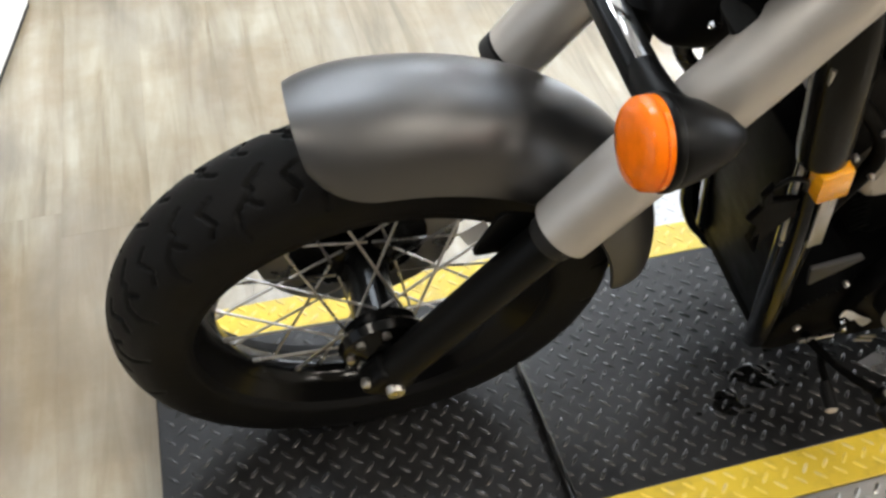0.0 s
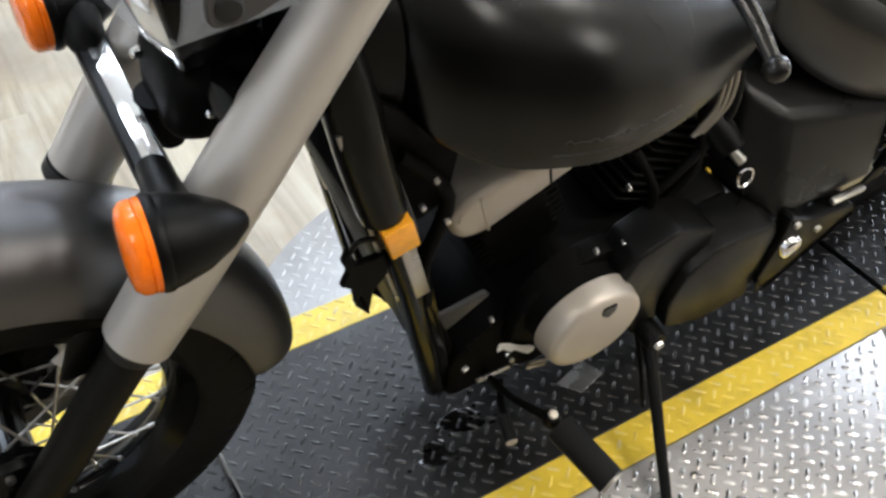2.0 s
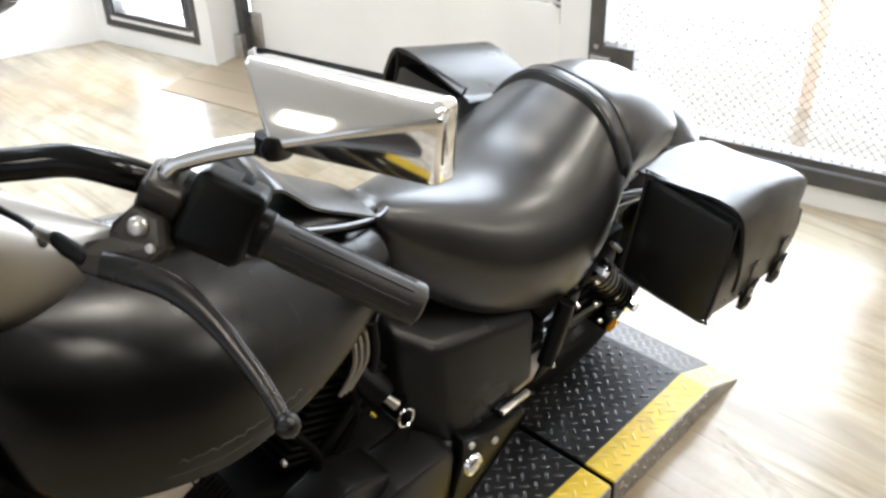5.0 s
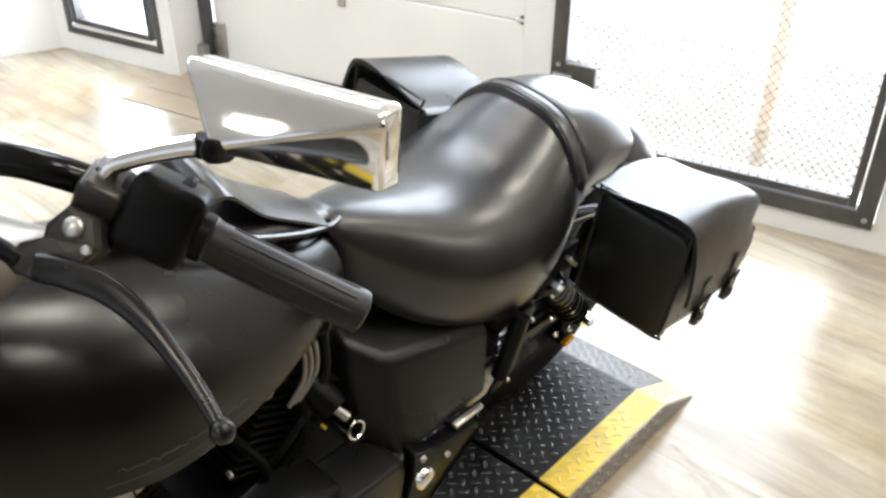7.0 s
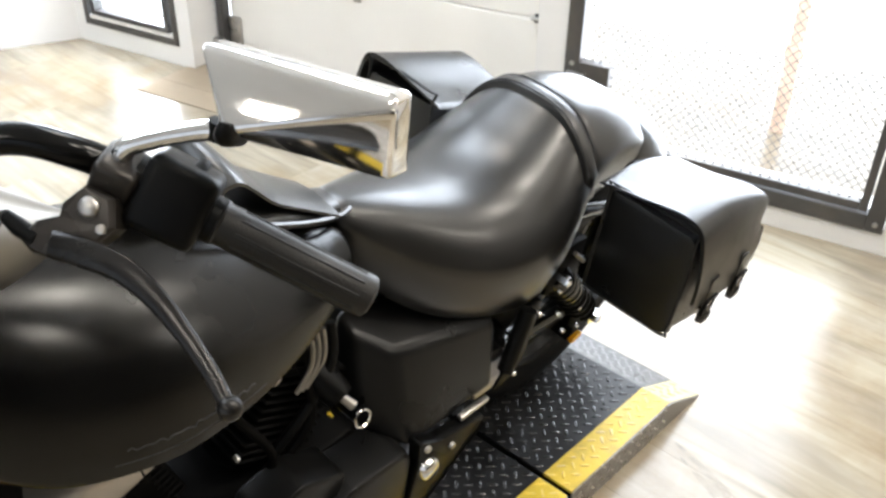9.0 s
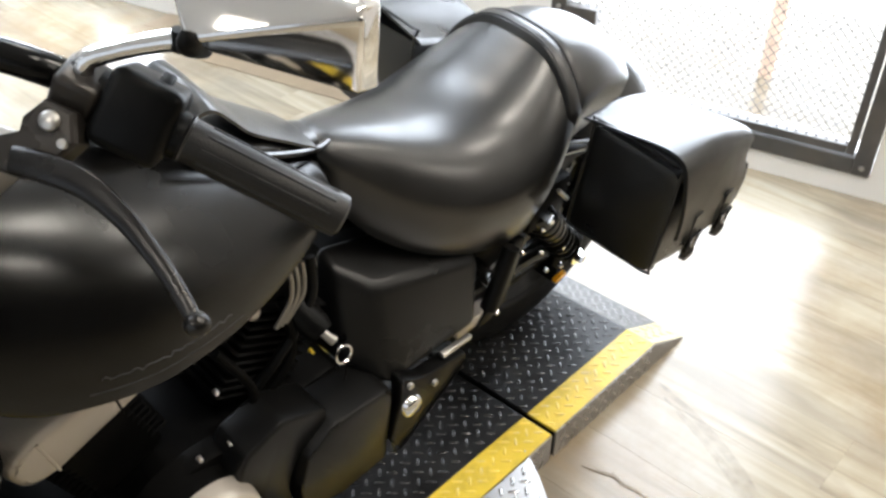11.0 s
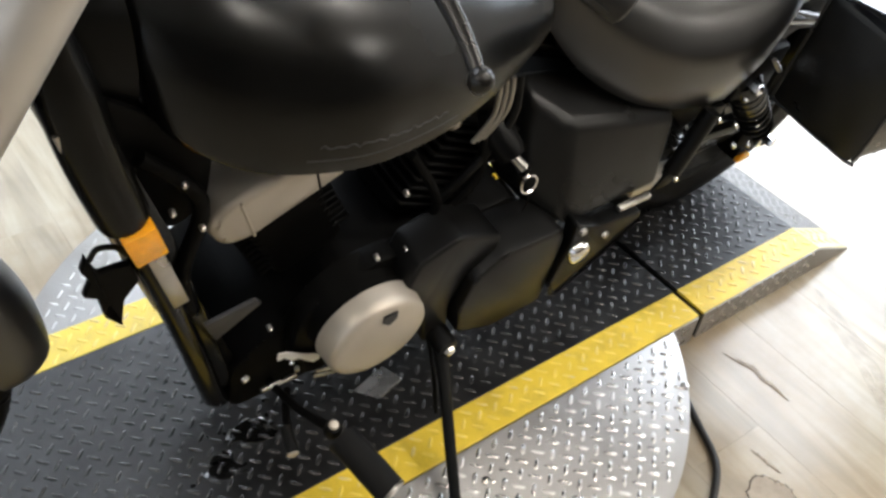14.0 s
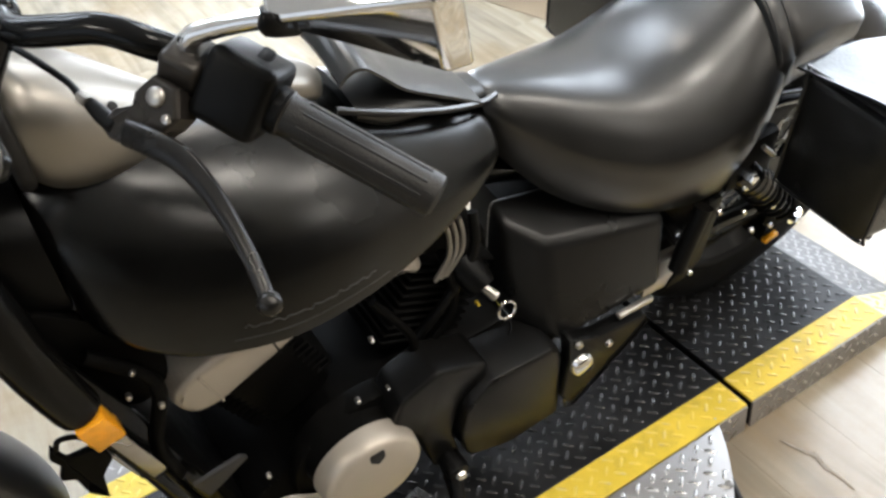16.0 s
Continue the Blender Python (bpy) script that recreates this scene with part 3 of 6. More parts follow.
# flat cool white ceiling panels, unseen, added as fill for floor and seat
first = None
for lx, ly, power in ((0.0, 1.1, 20.0), (2.35, 0.95, 24.0), (0.3, 2.7, 24.0), (1.8, 2.9, 30.0)):
    if first is None:
        first = thing("ceiling_panel", "unseen flat white ceiling panel added as cool fill light", "lamp", pose(lx, ly, H), group="ceiling light panels")
        child(first, "frame", rbox(-0.6, -0.3, -0.03, 0.6, 0.3, 0.0, 0.004), "wall")
        child(first, "diffuser", rbox(-0.56, -0.26, -0.036, 0.56, 0.26, -0.026, 0.002), "panel")
    else:
        copy_thing(first, pose(lx, ly, H))
    panel_data = bpy.data.lights.new("ceiling_panel", "AREA")
    panel_data.shape, panel_data.size, panel_data.size_y, panel_data.energy, panel_data.color = "RECTANGLE", 1.1, 0.5, power, (0.93, 0.97, 1.0)
    lo = new("fill_panel_light", panel_data)
    lo.matrix_world = look((lx, ly, H - 0.05), (lx, ly + 0.001, 0))


# ---- lift platform ----
def lugs(name, inside, mtl, parent, x0, x1, y0, y1, zof, pitch=0.0355, length=0.027, width=0.0072, height=0.0016):
    """Raised lozenges of tread plate: two square grids of lugs, each turned a quarter from the other."""
    vs, fs = [], []
    shape = [(-1, 0, 0), (-0.55, -1, 0), (0.55, -1, 0), (1, 0, 0), (0.55, 1, 0), (-0.55, 1, 0), (-0.8, 0, 1), (-0.42, -0.5, 1), (0.42, -0.5, 1), (0.8, 0, 1), (0.42, 0.5, 1), (-0.42, 0.5, 1)]
    i0, i1, j0, j1 = int(x0 / pitch) - 2, int(x1 / pitch) + 2, int(y0 / pitch) - 2, int(y1 / pitch) + 2
    for i in range(i0, i1):
        for j in range(j0, j1):
            for half in (0, 1):
                x, y = (i + half * 0.5 + 0.19) * pitch, (j + half * 0.5 + 0.30) * pitch
                if not (x0 < x < x1 and y0 < y < y1 and inside(x, y)):
                    continue
                a = -math.pi / 4 if half else math.pi / 4
                c, s = math.cos(a), math.sin(a)
                k = len(vs)
                for u, v, h in shape:
                    uu, vv = u * length / 2, v * width / 2
                    px, py_ = x + uu * c - vv * s, y + uu * s + vv * c
                    vs.append((px, py_, zof(px, py_) + h * height - (0 if h else 0.0004)))
                for q in range(6):
                    fs.append((k + q, k + (q + 1) % 6, k + 6 + (q + 1) % 6, k + 6 + q))
                fs.append(tuple(k + 6 + q for q in range(6)))
    ob = raw(name, vs, fs, mtl, parent, smooth=True)
    ob["kind"] = "stuff"
    return ob


PX0, PX1, RX1 = -0.277, 1.603, 2.145
Y0, Y1, YI, YF = -0.350, 0.250, -0.276, 0.174
platform = thing("platform", "black tread-plate display platform with yellow edge stripes", "platform", pose(0, 0, 0))
flat = lambda x, y: P
deck = child(platform, "deck", rbox(PX0, YI + 0.0, 0.03, PX1 - 0.003, YF, P, 0.0015), "plateBlack", "black painted tread plate")
child(platform, "stripe", rbox(PX0, Y0, 0.03, PX1 - 0.003, YI - 0.0005, P, 0.0015), "plateYellow", "yellow painted edge stripe")
child(platform, "stripe", rbox(PX0, YF + 0.0005, 0.03, PX1 - 0.003, Y1, P, 0.0015), "plateYellow", "yellow painted edge stripe")
child(platform, "skirt", rbox(PX0 + 0.002, Y0 - 0.003, 0.0, PX1 - 0.003, Y0 + 0.003, 0.071, 0.001), "plateSilver", "bare tread-plate side")
child(platform, "skirt", rbox(PX0 + 0.002, Y1 - 0.003, 0.0, PX1 - 0.003, Y1 + 0.003, 0.071, 0.001), "plateSilver", "bare tread-plate side")
child(platform, "end_plate", rbox(PX0 - 0.002, Y0 + 0.004, 0.0, PX0 + 0.004, Y1 - 0.004, 0.071, 0.001), "plateBlack")
child(platform, "end_plate", rbox(PX1 - 0.008, Y0 + 0.004, 0.0, PX1 - 0.003, Y1 - 0.004, 0.071, 0.001), "engine")
every = lambda x, y: True
lugs("lug_relief", every, "lugBlack", platform, PX0 + 0.012, PX1 - 0.016, YI + 0.006, YF - 0.006, flat)
lugs("lug_relief", every, "lugYellow", platform, PX0 + 0.012, PX1 - 0.016, Y0 + 0.008, YI - 0.004, flat)
lugs("lug_relief", every, "lugYellow", platform, PX0 + 0.012, PX1 - 0.016, YF + 0.004, Y1 - 0.008, flat)

# extension that ends in a short slope to the floor
XE = 1.993
ramp = thing("ramp", "black and yellow tread-plate ramp section with bare metal sides", "ramp", pose(0, 0, 0))
zr = lambda x, y: P if x < XE else P + (0.004 - P) * (x - XE) / (RX1 - XE)


def ramp_piece(ya, yb, xa, xb, name, mtl, label=""):
    bm = bmesh.new()
    v = [bm.verts.new(q) for q in ((xa, ya, max(zr(xa, 0) - 0.006, 0)), (xb, ya, max(zr(xb, 0) - 0.006, 0)), (xb, yb, max(zr(xb, 0) - 0.006, 0)), (xa, yb, max(zr(xa, 0) - 0.006, 0)),
                                   (xa, ya, zr(xa, 0)), (xb, ya, zr(xb, 0)), (xb, yb, zr(xb, 0)), (xa, yb, zr(xa, 0)))]
    for fc in ((3, 2, 1, 0), (4, 5, 6, 7), (0, 1, 5, 4), (1, 2, 6, 5), (2, 3, 7, 6), (3, 0, 4, 7)):
        bm.faces.new([v[i] for i in fc])
    return child(ramp, name, bm, mtl, label)


ramp_piece(YI, YF, PX1 + 0.011, XE, "ramp_deck", "plateBlack", "black painted tread plate")
ramp_piece(Y0, YI - 0.0005, PX1 + 0.011, XE, "stripe", "plateYellow", "yellow painted edge stripe")
ramp_piece(YF + 0.0005, Y1, PX1 + 0.011, XE, "stripe", "plateYellow", "yellow painted edge stripe")
ramp_piece(YI, YF, XE + 0.0005, RX1, "ramp_lip", "lip", "worn grey sloping end")
ramp_piece(Y0, YI - 0.0005, XE + 0.0005, RX1, "ramp_lip", "lipYellow", "pale worn yellow sloping end")
ramp_piece(YF + 0.0005, Y1, XE + 0.0005, RX1, "ramp_lip", "lipYellow", "pale worn yellow sloping end")
for ya in (Y0 - 0.003, Y1 - 0.001):
    poly = [(PX1 + 0.011, 0.0), (RX1, 0.0), (RX1, 0.002), (XE, P - 0.003), (PX1 + 0.011, P - 0.003)]
    child(ramp, "side_plate", extrude_profile(poly, ya, ya + 0.004, 0), "plateSilver", "bare tread-plate side")
lugs("lug_relief", every, "lugBlack", ramp, PX1 + 0.016, XE - 0.014, YI + 0.006, YF - 0.006, zr)
lugs("lug_relief", every, "lugYellow", ramp, PX1 + 0.016, XE - 0.014, Y0 + 0.008, YI - 0.004, zr)
lugs("lug_relief", every, "lugYellow", ramp, PX1 + 0.016, XE - 0.014, YF + 0.004, Y1 - 0.008, zr)
lugs("lug_relief", every, "lugLip", ramp, XE + 0.014, RX1 - 0.014, YI + 0.006, YF - 0.006, zr)
lugs("lug_relief", every, "lugYellow", ramp, XE + 0.014, RX1 - 0.014, Y0 + 0.008, YI - 0.004, zr)
child(ramp, "end_plate", rbox(PX1 + 0.012, Y0 + 0.002, 0.001, PX1 + 0.016, Y1 - 0.004, P - 0.010, 0.001), "engine")
# lugs on the bare sides
for pa, xa, xb, owner in ((0, PX1 + 0.02, XE - 0.01, ramp), (1, 1.44, PX1 - 0.02, platform)):
    so = lugs("lug_relief", lambda x, y: True, "lugSilver", owner, xa, xb, 0.008, P - 0.010, lambda x, y: 0.0)
    so.matrix_local = Matrix.Translation((0, Y0 - 0.003, 0)) @ Matrix.Rotation(math.pi / 2, 4, "X")

# round turntable plate under the platform
DC, DR, DZ = (0.982, -0.059), 0.617, P - 0.004
disc = thing("turntable", "round bare metal tread-plate turntable under the platform", "turntable", pose(DC[0], DC[1], 0))
child(disc, "top_plate", lathe([(DR - 0.004, DZ - 0.006), (DR, DZ - 0.004), (DR, DZ - 0.001), (DR - 0.002, DZ), (0.05, DZ)], 128), "plateSilver", "bare tread plate", smooth=True)
child(disc, "drum", lathe([(DR - 0.02, 0.0), (DR - 0.02, DZ - 0.007), (0.05, DZ - 0.007)], 96), "engine", "dark turntable drum", smooth=True)
lugs("lug_relief", lambda x, y: math.hypot(x, y) < DR - 0.014 and (y + DC[1] < Y0 - 0.014), "lugSilver", disc, -DR, DR, -DR, DR, lambda x, y: DZ, width=0.0085)
lugs("lug_relief", lambda x, y: math.hypot(x, y) < DR - 0.014 and (y + DC[1] > Y1 + 0.014), "plateSilver", disc, -DR, DR, -DR, DR, lambda x, y: DZ, width=0.0085, height=0.0009)
for bx, by in ((0.545, -0.28), (0.46, -0.40), (0.02, -0.36), (-0.2, 0.55)):
    child(disc, "bolt", lathe([(0.008, 0), (0.008, 0.003), (0.0, 0.0045)], 10, Matrix.Translation((bx, by, DZ))), "steel", smooth=True)


# ---- motorcycle: own frame, x to the rear, y to its right, z up from the tyres' foot ----
bike = thing("motorcycle", "black cruiser motorcycle with silver forks, leaning on its side stand", "motorcycle", BIKE)
RAKE = radians(34.6)
FD = Vector((math.sin(RAKE), 0, math.cos(RAKE)))     # up along the forks
FN = Vector((-math.cos(RAKE), 0, math.sin(RAKE)))    # ahead of the forks
AX = Vector((0.055, 0, 0.346))                         # front axle
RX = Vector((1.80, -0.008, 0.345))                        # rear axle


def bp(name, bm, mtl, parent=None, label="", smooth=True, bevel=0.0):
    return part(name, bm, mtl, parent or bike, label, smooth, bevel)


# tread strokes on half a tyre: from and to across it, from and to along one repeat
LINES = ((0.06, 0.30, 0.10, 0.34), (0.30, 0.40, 0.34, 0.28), (0.40, 0.62, 0.28, 0.52), (0.62, 0.86, 0.52, 0.60), (0.50, 0.66, 0.39, 0.24), (0.22, 0.36, 0.74, 0.92), (0.36, 0.60, 0.92, 0.80), (0.60, 0.74, 0.80, 0.93))


def tyre(name, c, R, w, rin, parent, grooves):
    """A tyre of one fine skin, with tread grooves sunk into it."""
    na, nb = 900, 84
    prof = []
    for j in range(nb):
        a = math.pi * (j / (nb - 1))                         # bead to bead over the crown
        yy = -math.cos(a)
        h = math.sin(a)
        r = rin + (R - rin) * h ** 0.62
        prof.append((yy * w * (0.80 + 0.20 * min(1, h * 1.6)), r, h))
    vs = []
    for i in range(na):
        t = 2 * math.pi * i / na
        for yy, r, h in prof:
            d = 0.0
            s = t * R                                        # length along the tread
            u = yy / w
            if grooves and h > 0.40:
                au, k = abs(u), (s / 0.108 + (0.5 if u > 0 else 0.0)) % 1
                for ua, ub, ka, kb in LINES:
                    if ua <= au <= ub and abs(k - (ka + (kb - ka) * (au - ua) / (ub - ua))) < 0.034:
                        d = 0.0065
            rr = r - d
            vs.append((c.x + rr * math.cos(t), yy, c.z + rr * math.sin(t)))
    fs = []
    for i in range(na):
        for j in range(nb - 1):
            a, b = i * nb + j, ((i + 1) % na) * nb + j
            fs.append((a, a + 1, b + 1, b))
        fs.append((i * nb, ((i + 1) % na) * nb, ((i + 1) % na) * nb + nb - 1, i * nb + nb - 1))
    return raw(name, vs, fs, "rubber", parent, "black rubber tyre with wavy tread grooves", smooth=True)


def wheel(name, c, R, w, rim_r, parent, spokes=40, grooves=True):
    Y = axis_to(c, (0, 1, 0))
    hub = bp(name, lathe([(0.02, -0.075), (0.045, -0.075), (0.05, -0.055), (0.034, -0.05), (0.03, 0), (0.034, 0.05), (0.05, 0.055), (0.045, 0.075), (0.02, 0.075)], 40, Y), "black", parent, "spoked wheel with black rim")
    rw = w * 0.62
    prof = [(rim_r + 0.016, -rw), (rim_r + 0.018, -rw + 0.006), (rim_r + 0.004, -rw + 0.012), (rim_r - 0.006, -rw * 0.6), (rim_r - 0.02, -rw * 0.3), (rim_r - 0.022, 0), (rim_r - 0.02, rw * 0.3),
            (rim_r - 0.006, rw * 0.6), (rim_r + 0.004, rw - 0.012), (rim_r + 0.018, rw - 0.006), (rim_r + 0.016, rw), (rim_r + 0.004, rw + 0.001), (rim_r - 0.012, rw * 0.65), (rim_r - 0.028, rw * 0.3),
            (rim_r - 0.03, 0), (rim_r - 0.028, -rw * 0.3), (rim_r - 0.012, -rw * 0.65), (rim_r + 0.004, -rw - 0.001)]
    bp("rim", lathe(prof, 96, Y, closed=True), "black", hub, "gloss black rim")
    for ry, rad_ in ((-rw - 0.002, rim_r + 0.020), (-rw + 0.006, rim_r + 0.004), (-rw * 0.5, rim_r - 0.016)):
        bp("rim_bead", lathe([(rad_ - 0.0025, ry), (rad_, ry - 0.0025), (rad_ + 0.0025, ry), (rad_, ry + 0.0025)], 96, Y, closed=True), "black", hub)
    tyre("tyre", c, R, w, rim_r + 0.004, hub, grooves)
    for i in range(spokes):
        side = -1 if i % 2 else 1
        a = 2 * math.pi * i / spokes
        lead = radians(52) * (1 if (i // 2) % 2 else -1)
        h0 = Vector((c.x + 0.047 * math.cos(a + lead), side * 0.052, c.z + 0.047 * math.sin(a + lead)))
        h1 = Vector((c.x + (rim_r - 0.027) * math.cos(a), side * 0.006, c.z + (rim_r - 0.027) * math.sin(a)))
        d = h1 - h0
        bp("spoke", tubed([h0, h0 + d * 0.93, h0 + d * 0.935, h1], [0.0021, 0.0021, 0.0036, 0.0036], 6), "steel", hub)
    return hub


fw_hub = wheel("front_wheel", AX, 0.344, 0.069, 0.240, bike, 32)
# brake disc and caliper on the far side
Yd = axis_to((AX.x, 0.085, AX.z), (0, 1, 0))
bp("brake_disc", lathe([(0.095, -0.0025), (0.148, -0.0025), (0.148, 0.0025), (0.095, 0.0025)], 64, Yd, closed=True), "steel", fw_hub, "drilled steel brake disc")
bp("disc_carrier", lathe([(0.04, -0.006), (0.1, -0.004), (0.1, 0.004), (0.04, 0.006)], 40, Yd, closed=True), "black", fw_hub)
bp("brake_caliper", rbox(-0.05, -0.03, -0.045, 0.05, 0.03, 0.045, 0.012, 3, Matrix.Translation((0.183, 0.095, 0.46)) @ Matrix.Rotation(RAKE, 4, "Y")), "black")
# hub cover on the near side with small bosses
bp("hub_cover", lathe([(0.0, -0.102), (0.028, -0.102), (0.034, -0.096), (0.058, -0.09), (0.062, -0.078), (0.058, -0.072), (0.03, -0.072)], 40, axis_to(AX, (0, 1, 0))), "black", fw_hub, "black hub cover")
for i in range(8):
    a = i * math.pi / 4
    bp("hub_bolt", lathe([(0.006, -0.099), (0.006, -0.092), (0.0, -0.092)], 8, axis_to(AX + Vector((0.048 * math.cos(a), 0, 0.048 * math.sin(a))), (0, 1, 0))), "steel", fw_hub)

# forks
for s in (-1, 1):
    fy = s * 0.122
    o = Vector((AX.x + 0.002, fy, AX.z))
    pt = lambda u, off=0.0: o + FD * u + FN * off
    leg = bp("fork_leg", tubed([pt(-0.035), pt(-0.02), pt(0.02), pt(0.33), pt(0.34)], [0.018, 0.024, 0.026, 0.027, 0.027], 24), "satin", None, "black fork slider")
    bp("axle_clamp", rbox(-0.03, -0.019, -0.026, 0.03, 0.019, 0.026, 0.008, 3, Matrix.Translation(pt(-0.012)) @ Matrix.Rotation(RAKE, 4, "Y")), "satin", leg)
    bp("axle_nut", lathe([(0.0, -0.009), (0.011, -0.0085), (0.0125, -0.006), (0.0125, 0.006)], 6 if s > 0 else 20, axis_to((AX.x, fy + s * 0.024, AX.z - 0.004), (0, -s, 0))), "steel", leg, "bright axle nut")
    bp("pinch_bolt", lathe([(0.0, -0.004), (0.007, -0.003), (0.007, 0.01)], 12, axis_to(pt(-0.02, 0.033) + Vector((0, s * 0.01, 0)), FN * -1)), "steel", leg)
    e = 0.0 if s < 0 else 0.030
    cov = bp("fork_cover", tubed([pt(0.328 + e), pt(0.330 + e), pt(0.45), pt(0.60), pt(0.825), pt(0.83)], [0.0365, 0.039, 0.0405, 0.0385, 0.0325, 0.031], 40), "fork", None, "silver painted fork cover")
    bp("dust_seal", tubed([pt(0.306 + e), pt(0.309 + e), pt(0.325 + e)], [0.027, 0.0295, 0.0295] if s < 0 else [0.036, 0.040, 0.040], 30), "seal", cov, "black rubber dust seal")
    bp("fork_clamp", tubed([pt(0.832), pt(0.836), pt(0.868), pt(0.880), pt(0.886)], [0.031, 0.0345, 0.0345, 0.031, 0.024], 32), "shell", None, "polished silver fork top")
    bp("fork_cap", tubed([pt(0.884), pt(0.890), pt(0.893)], [0.015, 0.015, 0.011], 6), "chrome", None, "chrome hexagonal fork cap")
    # brace from slider to fender
    bp("fender_bracket", extrude_profile(rounded([(0.152, 0.547), (0.202, 0.547), (0.237, 0.602), (0.182, 0.627)], 0.015), fy - s * 0.03 - 0.003, fy - s * 0.03 + 0.003, 0.001), "satin")
o = Vector((AX.x + 0.002, 0, AX.z))
for u, hh in ((0.62, 0.04), (0.86, 0.03)):
    c = o + FD * u
    bp("triple_clamp", rbox(-0.035, -0.13, -hh / 2, 0.045, 0.13, hh / 2, 0.010, 3, Matrix.Translation(c) @ Matrix.Rotation(RAKE, 4, "Y")), "black" if u < 0.8 else "cover", None, "black lower fork bridge" if u < 0.8 else "silver upper fork bridge")
bp("steering_head", tubed([o + FD * 0.58 - FN * 0.035, o + FD * 0.9 - FN * 0.035], 0.034, 24), "black")

# front fender: a curved shell over the tyre
def fender(a0, a1, c, R, w, depth, thick, name, mtl, label, drop=lambda t: 1.0, steps=56, k=22):
    rings = []
    for i in range(steps + 1):
        t = i / steps
        a = a0 + (a1 - a0) * t
        end = min(1.0, min((t + 0.004) / 0.12, (1.004 - t) / 0.06))
        ww = w * (0.55 + 0.45 * (1 - (1 - end) ** 2) ** 0.5)
        dd = depth * drop(t) * (0.40 + 0.60 * (1 - (1 - end) ** 2) ** 0.5)
        outer, inner = [], []
        for j in range(k + 1):
            v = -1 + 2 * j / k
            y = ww * math.sin(v * math.pi / 2) if abs(v) < 1 else ww * v
            z = -dd * (1 - math.cos(v * math.pi / 2)) ** 1.15
            outer.append((R + z, y))
            inner.append((R + z - thick * (1 - 0.3 * abs(v)), y * (1 - thick / ww)))
        rings.append([(c.x + r * math.cos(a), y, c.z + r * math.sin(a)) for r, y in outer + inner[::-1]])
    return bp(name, loft(rings), mtl, None, label)


fender(radians(102), radians(-1), AX + Vector((-0.002, 0, 0.012)), 0.398, 0.086, 0.078, 0.004, "front_fender", "fender", "satin black-grey painted front fender", drop=lambda t: 1.0 + 0.12 * math.sin(math.pi * t))

bp("sticker", rbox(-0.018, -0.0006, -0.011, 0.018, 0.0006, 0.011, 0.0004, 1, Matrix.Translation((0.170, -0.060, 0.542)) @ Matrix.Rotation(radians(-35), 4, "Y") @ Matrix.Rotation(radians(-20), 4, "X")), "wall", None, "small white sticker")
# turn signals on stalks
for s in (-1, 1):
    c = Vector((0.281, s * 0.178, 0.822))
    body = bp("turn_signal", lathe([(0.0, 0.084), (0.008, 0.081), (0.022, 0.064), (0.035, 0.038), (0.042, 0.012), (0.0435, 0.0), (0.042, -0.003)], 36, axis_to(c, (0.985, s * 0.06, -0.06)) @ Matrix.Diagonal((1.04, 1.0, 1, 1))), "satin", None, "black bullet turn signal")
    bp("lens", lathe([(0.0, -0.031), (0.024, -0.0305), (0.036, -0.028), (0.0415, -0.022), (0.0425, -0.014), (0.0412, -0.0125), (0.0428, -0.011), (0.0428, 0.0), (0.038, 0.0)], 36, axis_to(c, (0.985, s * 0.06, -0.06)) @ Matrix.Diagonal((1.04, 1.0, 1, 1))), "orange", body, "bright amber lens")
    bp("lens_rim", lathe([(0.0430, -0.006), (0.0445, -0.004), (0.0445, 0.003), (0.0430, 0.005)], 36, axis_to(c, (0.985, s * 0.06, -0.06)) @ Matrix.Diagonal((1.04, 1.0, 1, 1)), closed=True), "satin", body)
    bp("boot", tubed([c + Vector((0.026, -s * 0.012, 0.0)), c + Vector((0.026, -s * 0.050, -0.012)), c + Vector((0.028, -s * (0.104 if s < 0 else 0.05), -0.018))], [0.027, 0.021, 0.0165], 20, 3), "satin", body, "black rubber boot")
# flat bar across the forks that carries both signals
bar = bp("signal_bar", rbox(0.291, -0.150, 0.790, 0.327, 0.150, 0.811, 0.005, 3), "satin", None, "flat black bar carrying the turn signals")
# chrome plate laid on the bar to give its bright highlight
bp("bar_face", rbox(0.303, -0.084, 0.8105, 0.3245, 0.130, 0.8135, 0.0012, 2), "chrome", bar, "chrome plate standing in for the bar's highlight")
# lower fork bridge: cover, bolts, hose joint
bp("bridge_cover", table_loft([(0.338, 0.035, 0.845, 0.800), (0.350, 0.058, 0.880, 0.790), (0.385, 0.070, 0.895, 0.788), (0.430, 0.070, 0.895, 0.80)], 4, 28, 3.0), "engine", None, "black cover under the headlight")
bp("hose_joint", tubed([(0.345, 0.012, 0.815), (0.346, 0.012, 0.785), (0.350, 0.010, 0.748)], [0.024, 0.020, 0.014], 16, 3), "engine", None, "black hose joint")
bp("brake_hose", tubed([(0.372, -0.004, 0.815), (0.382, -0.004, 0.79), (0.398, -0.006, 0.745), (0.43, 0.0, 0.70)], 0.010, 12, 4), "cover", None, "grey brake hose sleeve")
for q in ((0.352, -0.030, 0.868), (0.352, -0.034, 0.846), (0.376, -0.066, 0.842), (0.336, 0.022, 0.862)):
    bp("bridge_bolt", lathe([(0.0, -0.006), (0.0045, -0.005), (0.0062, 0.0), (0.0062, 0.012)], 8, axis_to(q, (0.9, 0.35, -0.3))), "chrome", None, "bright bridge bolt")

